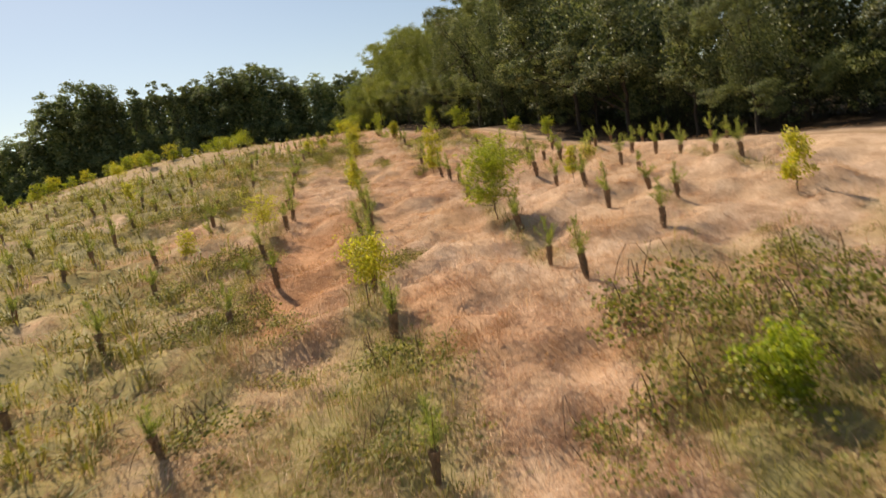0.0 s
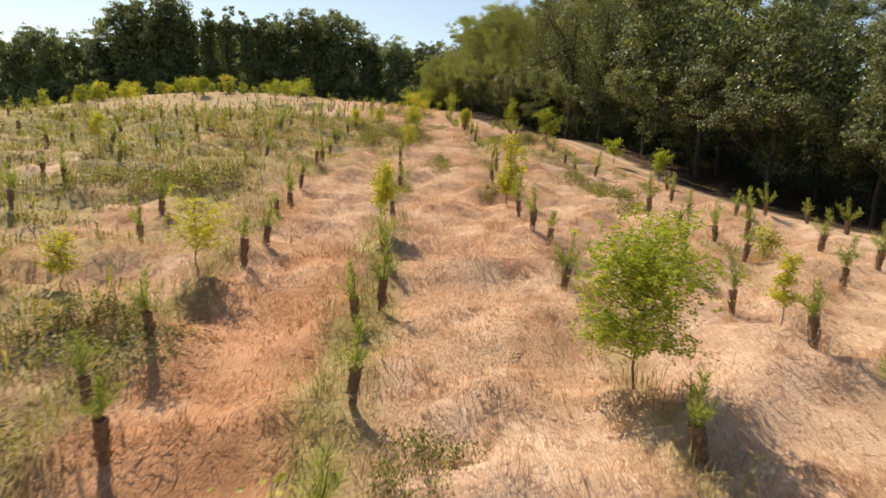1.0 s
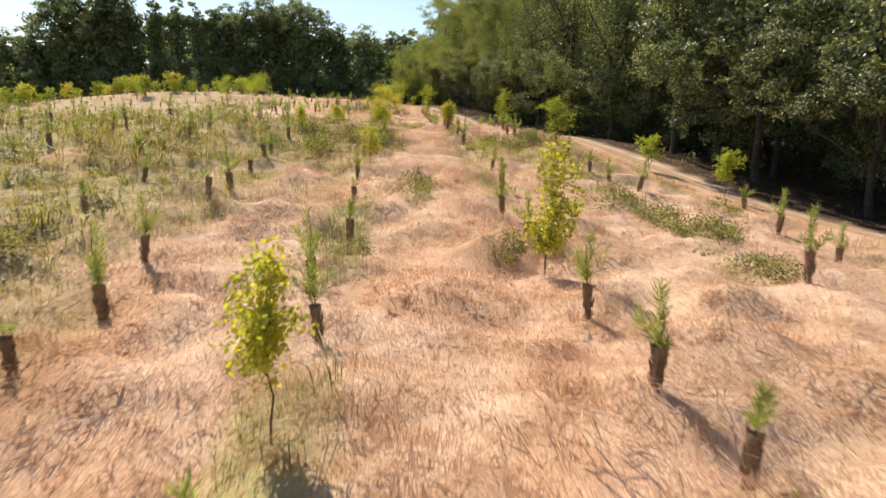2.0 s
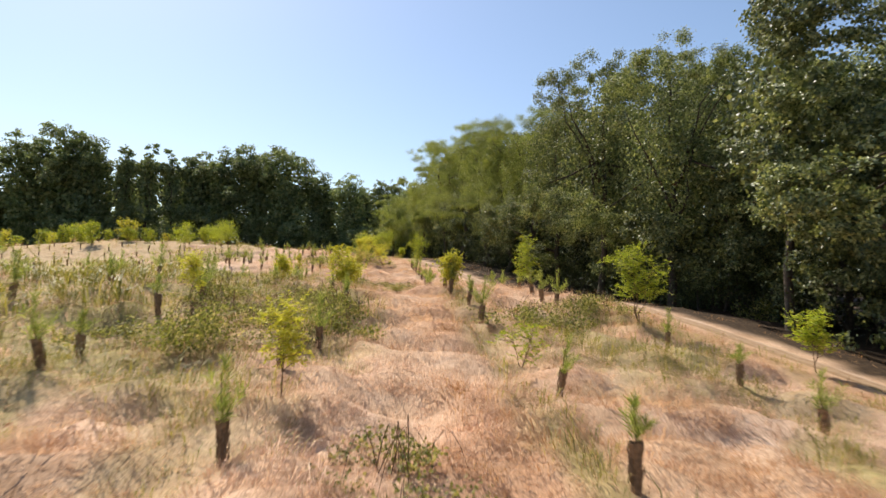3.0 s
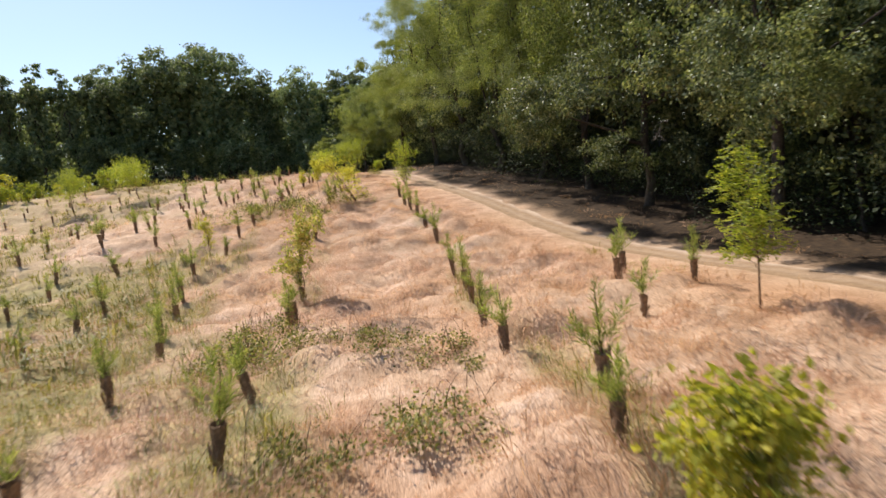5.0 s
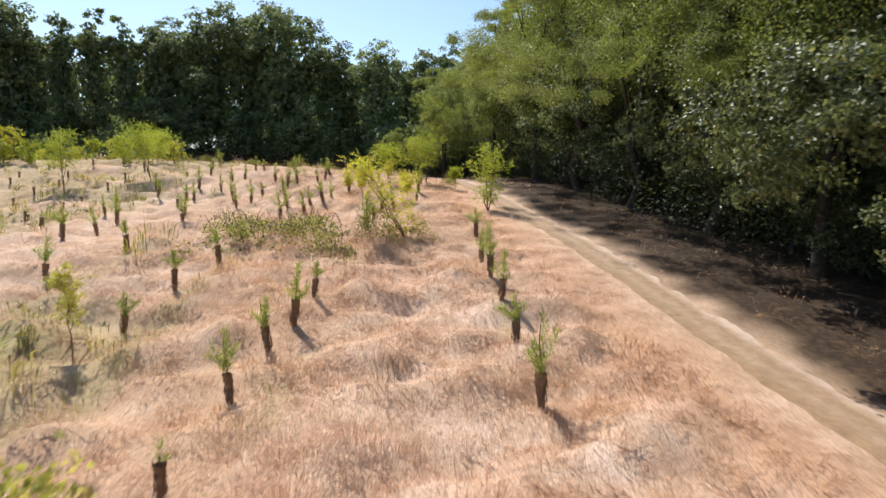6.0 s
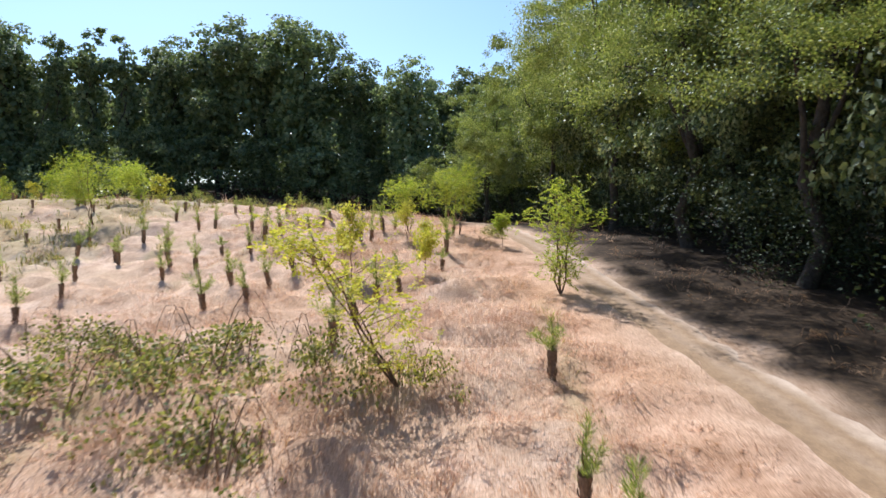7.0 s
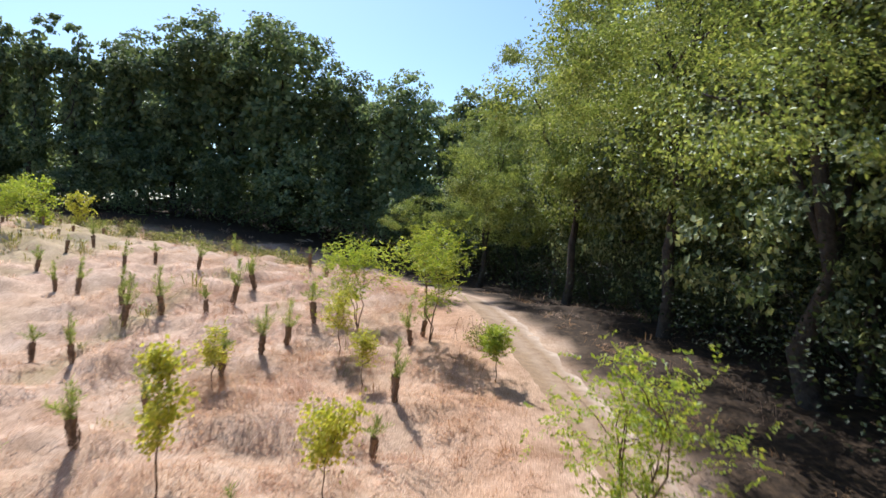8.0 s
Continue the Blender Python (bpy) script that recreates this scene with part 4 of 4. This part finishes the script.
def plant_young_trees():
    place(young_tree(300, 1.88, 1.38, YOUNG, "round dense green young tree on a short thin trunk", low=0.27, sprays=1350, leaflet=0.042, branches=40), 3.4, 15.4)
    small = ((0.2, 21.6, 1.38, 0.65), (-2.5, 18.5, 1.3, 1.1), (-4.65, 18.6, 1.05, 0.6), (0.05, 11.7, 1.3, 1.05), (5.9, 16.9, 1.0, 0.45), (-2.4, 40.9, 1.15, 0.65), (-1.74, 47.8, 1.0, 0.7),
             (-3.5, 64.1, 1.7, 0.62), (-1.86, 81.8, 1.25, 0.7), (-0.75, 78.1, 1.75, 0.7), (0.5, 82.4, 1.05, 0.65), (-0.2, 83.6, 1.4, 0.9), (0.92, 78.6, 1.15, 0.9), (0.35, 35.3, 1.15, 0.85), (-9.75, 30.1, 1.4, 0.9), (-14.3, 42.2, 1.5, 1.0))
    for i, (x, y, tall, wide) in enumerate(small):
        place(young_tree(310 + i, tall, wide, YELLOW, YELLOW_LABEL, sprays=int(110 + 150 * wide), low=0.4, leaflet=0.04, pinnate=i % 3 != 0), x, y)
    place(young_tree(330, 1.45, 1.05, YELLOW, "leaning yellow-green young tree in dry grass", sprays=420, low=0.4, lean=(-0.22, 0.05)), 0.58, 43.8)
    place(young_tree(331, 1.35, 0.88, YELLOW, "small yellow-green young tree rising from a dark guard", sprays=210, low=0.38, pinnate=False), 3.42, 46.1)
    place(young_tree(332, 1.95, 1.1, REDDISH, "young tree with thin reddish stems and turning leaves", sprays=260, low=0.46, stems=2, pinnate=False), -0.05, 57.5)
    place(young_tree(333, 1.85, 1.0, YELLOW, "tall thin young tree with pale yellow-green leaves", sprays=280, low=0.25, pinnate=False), 3.36, 26.2)
    place(young_tree(334, 1.4, 0.8, YELLOW, "slim pale young tree with sparse leaves in dry grass", sprays=190, low=0.25, pinnate=False), 9.58, 13.2)
    locust = ((7.6, 42.3, 1.7, 1.25, 3), (6.9, 51.2, 2.2, 1.15, 1), (11.4, 36.1, 1.5, 0.95, 2), (10.7, 40.4, 1.3, 0.9, 2), (3.95, 77.4, 2.35, 1.55, 5), (1.4, 84.9, 2.15, 1.7, 2), (-0.5, 86.6, 2.0, 1.9, 3), (0.6, 91.4, 2.2, 1.6, 2), (2.8, 83.2, 1.0, 0.7, 1),
              (-16.7, 85.6, 2.7, 2.2, 3), (-13.3, 87.6, 2.8, 2.5, 3), (-15.6, 93.5, 1.9, 2.0, 2))
    for i, (x, y, tall, wide, stems) in enumerate(locust):
        place(young_tree(340 + i, tall, wide, YOUNG, LOCUST_LABEL, sprays=int(360 * wide), low=0.12 if stems == 5 else 0.36, branches=14 if stems < 5 else 34, stems=stems, leaflet=0.05), x, y)
    place(young_tree(360, 2.2, 1.7, YELLOW, "sparse leaning young tree with yellow-green feathery leaves", sprays=340, low=0.06, stems=3, branches=18, lean=(-0.75, -0.15), leaflet=0.055), 1.3, 71.7)
    place(young_tree(361, 0.78, 0.75, REDDISH, "low bush with brownish turning leaves", name="bush", sprays=120, low=0.1, stems=3, pinnate=False), 7.94, 21.0)
    place(young_tree(362, 0.75, 1.0, YOUNG, "low spreading green shrub in dry grass", name="bush", sprays=80, low=0.15, stems=3), 3.93, 38.6)
    place(young_tree(363, 0.95, 0.9, YOUNG, "bright green leafy bush among brambles", name="bush", sprays=260, low=0.2, stems=3, pinnate=False), 4.4, 6.9)
    rng = dice(66)
    kinds = [young_tree(370 + i, 2.4, 1.6, YELLOW if i == 1 else YOUNG, "yellow-green young tree at the far edge of the field", sprays=210, low=0.04, stems=4, leaflet=0.085, pinnate=False, branches=24) for i in range(4)]
    for i in range(64):
        x = -17.5 - 0.75 * i + rng.normal(0, 0.6)
        y = 94 + 2.5 * math.sin(0.37 * i) + rng.normal(0, 2.2) - 0.05 * i
        s = rng.choice((0.4, 0.5, 0.6, 0.75, 0.95))
        m = pose(x, y, height(x, y), 0, 0, rng.uniform(0, 360)) @ Matrix.Diagonal((s * rng.uniform(0.9, 1.5), s * 1.2, s, 1))
        if i < 4:
            kinds[i].matrix_basis = m
        else:
            set_copy(kinds[i % 4], m)


# ---- brambles ----
def bramble(seed):
    """A low dome of arching canes and small leaves, one metre in radius."""
    rng = dice(seed)
    patch = at_base("bramble_patch", "low tangled bramble patch with dusty dark green leaves", "bramble", "brambles in the field")
    for i in range(9):
        cane = Geo()
        a, r = rng.uniform(0, 6.28), rng.uniform(0.35, 0.75)
        s = np.linspace(0, 1, 6)
        foot = rng.normal(0, 0.3, 2)
        line = np.stack([foot[0] + np.cos(a) * r * s, foot[1] + np.sin(a) * r * s, 0.85 * np.sin(np.pi * (0.08 + 0.85 * s)) * rng.uniform(0.6, 1.2)], 1)
        cane.tube(line, np.linspace(0.007, 0.003, 6), 4)
        part("cane", cane, TWIG, patch)
    leaves = Geo()
    for i in range(14):
        c = np.r_[rng.normal(0, 0.5, 2), 0]
        c[2] = 0.62 * rng.uniform(0.3, 1.1) * math.exp(-(c[0] ** 2 + c[1] ** 2))
        n, d = 80, unit(rng, 80)
        p = c + d * rng.uniform(0.25, 1.0, (n, 1)) * rng.uniform(0.22, 0.42) * np.array([1.1, 1.1, 0.8])
        p[:, 2] = np.maximum(p[:, 2], 0.03)
        leaves.leaves(p, d * 0.5 + rng.normal(size=(n, 3)) * 0.8, rng.uniform(0.05, 0.082, n), 0.38, rng, 0.3)
    part("leaves", leaves, BRAMBLE, patch)
    return patch


BRAMBLES_SOUTH = ((2.4, 6.7, 0.9, 0.5), (0.1, 9.4, 1.0, 0.5), (5.0, 8.4, 1.2, 0.8), (4.42, 9.49, 1.4, 0.85), (6.19, 8.49, 1.6, 1.10), (3.76, 7.09, 1.3, 0.85), (5.75, 6.12, 1.5, 0.98), (7.83, 7.11, 1.5, 1.04), (0.6, 9.15, 1.0, 0.45), (-1.22, 9.96, 1.0, 0.35), (-2.41, 8.84, 1.1, 0.45), (0.09, 7.62, 1.1, 0.45),
                  (-3.42, 12.83, 1.1, 0.4), (-2.97, 14.19, 1.0, 0.4), (-4.07, 15.52, 1.0, 0.45), (-2.37, 12.22, 0.8, 0.35), (0.76, 13.56, 0.5, 0.35), (-1.48, 11.55, 0.9, 0.35), (-3.38, 16.51, 0.7, 0.4), (-7.12, 25.97, 1.1, 0.55), (-5.19, 26.19, 1.1, 0.55), (6.81, 9.78, 0.9, 0.65))
BRAMBLES_MIDDLE = ((6.86, 32.94, 1.0, 0.55), (7.4, 30, 1.1, 0.55), (7.28, 26.94, 0.8, 0.45), (10.07, 33.64, 0.8, 0.5), (1.58, 31.71, 0.75, 0.45), (0.38, 26.99, 0.55, 0.45), (3.71, 27.58, 0.75, 0.45), (2.91, 26.93, 0.5, 0.45), (-2.93, 38.74, 1.1, 0.5),
                   (-1.94, 41.21, 1.1, 0.5), (-0.15, 42.04, 0.9, 0.55), (0.35, 40.71, 0.8, 0.65), (-0.49, 38.95, 0.9, 0.45), (2.1, 49.03, 1.0, 0.42), (0.71, 48.25, 0.8, 0.42), (5.37, 43.42, 1.1, 0.48), (7.14, 44.15, 1.0, 0.5), (8.47, 47.33, 0.7, 0.4))
BRAMBLES_WEEDY = ((-2.6, 12.5, 0.9, 0.55), (-2.2, 13.1, 0.7, 0.5), (-2.9, 16.6, 0.9, 0.45), (1.0, 14.2, 0.6, 0.4), (-5.9, 25.6, 1.0, 0.6), (-4.5, 25.8, 1.0, 0.6), (1.7, 33.6, 0.8, 0.45), (7.4, 31.9, 1.0, 0.6), (7.7, 29.3, 1.0, 0.6), (7.0, 26.6, 0.9, 0.5), (-1.6, 38.4, 1.0, 0.6),
                  (-1.4, 39.5, 0.9, 0.55), (-1.2, 40.7, 0.9, 0.5), (-2.1, 42.1, 1.0, 0.5), (0.3, 42.3, 0.8, 0.6), (6.5, 43.6, 1.0, 0.6), (4.7, 41.4, 0.8, 0.5), (2.4, 51.6, 0.8, 0.4), (-0.4, 52.9, 0.9, 0.55), (0.5, 52.6, 0.8, 0.5), (1.5, 52.0, 0.7, 0.4),
                  (0.4, 39.9, 0.9, 0.7), (-0.4, 39.2, 0.9, 0.6), (-1.4, 37.9, 0.8, 0.75), (-4.1, 46.1, 1.1, 0.5), (-3.2, 47.0, 0.9, 0.5), (-2.5, 42.9, 1.0, 0.5), (-0.5, 41.4, 0.9, 0.5), (0.7, 41.3, 0.7, 0.5), (-0.8, 43.4, 0.8, 0.4), (-1.7, 45.0, 0.9, 0.4))
BRAMBLES_NORTH = ((6.08, 42.23, 0.9, 0.45), (4.6, 42.1, 0.8, 0.42), (-0.43, 52.13, 0.7, 0.4), (-4.21, 48.38, 1.0, 0.5), (-0.22, 54.1, 0.7, 0.45), (-2.89, 71.2, 1.1, 0.65), (-1.46, 70.9, 1.1, 0.7), (-0.27, 69.96, 0.95, 0.6), (-3.7, 72.7, 0.9, 0.55),
                  (-1.82, 72.91, 1.1, 0.65), (0.37, 71.52, 0.85, 0.55), (1.55, 71.7, 0.6, 0.45), (2.44, 85.59, 0.5, 0.45), (15.61, 49.9, 0.9, 0.9), (16.99, 44.95, 0.9, 0.6))


def grow_brambles():
    rng = dice(71)
    kinds = [bramble(400 + i) for i in range(4)]
    spots = [*BRAMBLES_SOUTH, *BRAMBLES_MIDDLE, *BRAMBLES_WEEDY] + [(x, y, 1.3 * r, 1.3 * tall) for x, y, r, tall in BRAMBLES_NORTH] + [(-19 + 1.2 * i + rng.normal(0, 0.4), 101.5 - 0.45 * i + rng.normal(0, 0.6), 1.2, 0.75) for i in range(13)]
    for i, (x, y, r, tall) in enumerate(spots):
        m = pose(x, y, float(surface(x, y)) - 0.05, 0, 0, rng.uniform(0, 360)) @ Matrix.Diagonal((r * rng.uniform(0.7, 1.0), r * rng.uniform(0.7, 1.0), tall / 0.8, 1))
        if i < 4:
            kinds[i].matrix_basis = m
        else:
            set_copy(kinds[i % 4], m)


plant_young_trees()
grow_brambles()
plant_far_rows()
plant_rows()
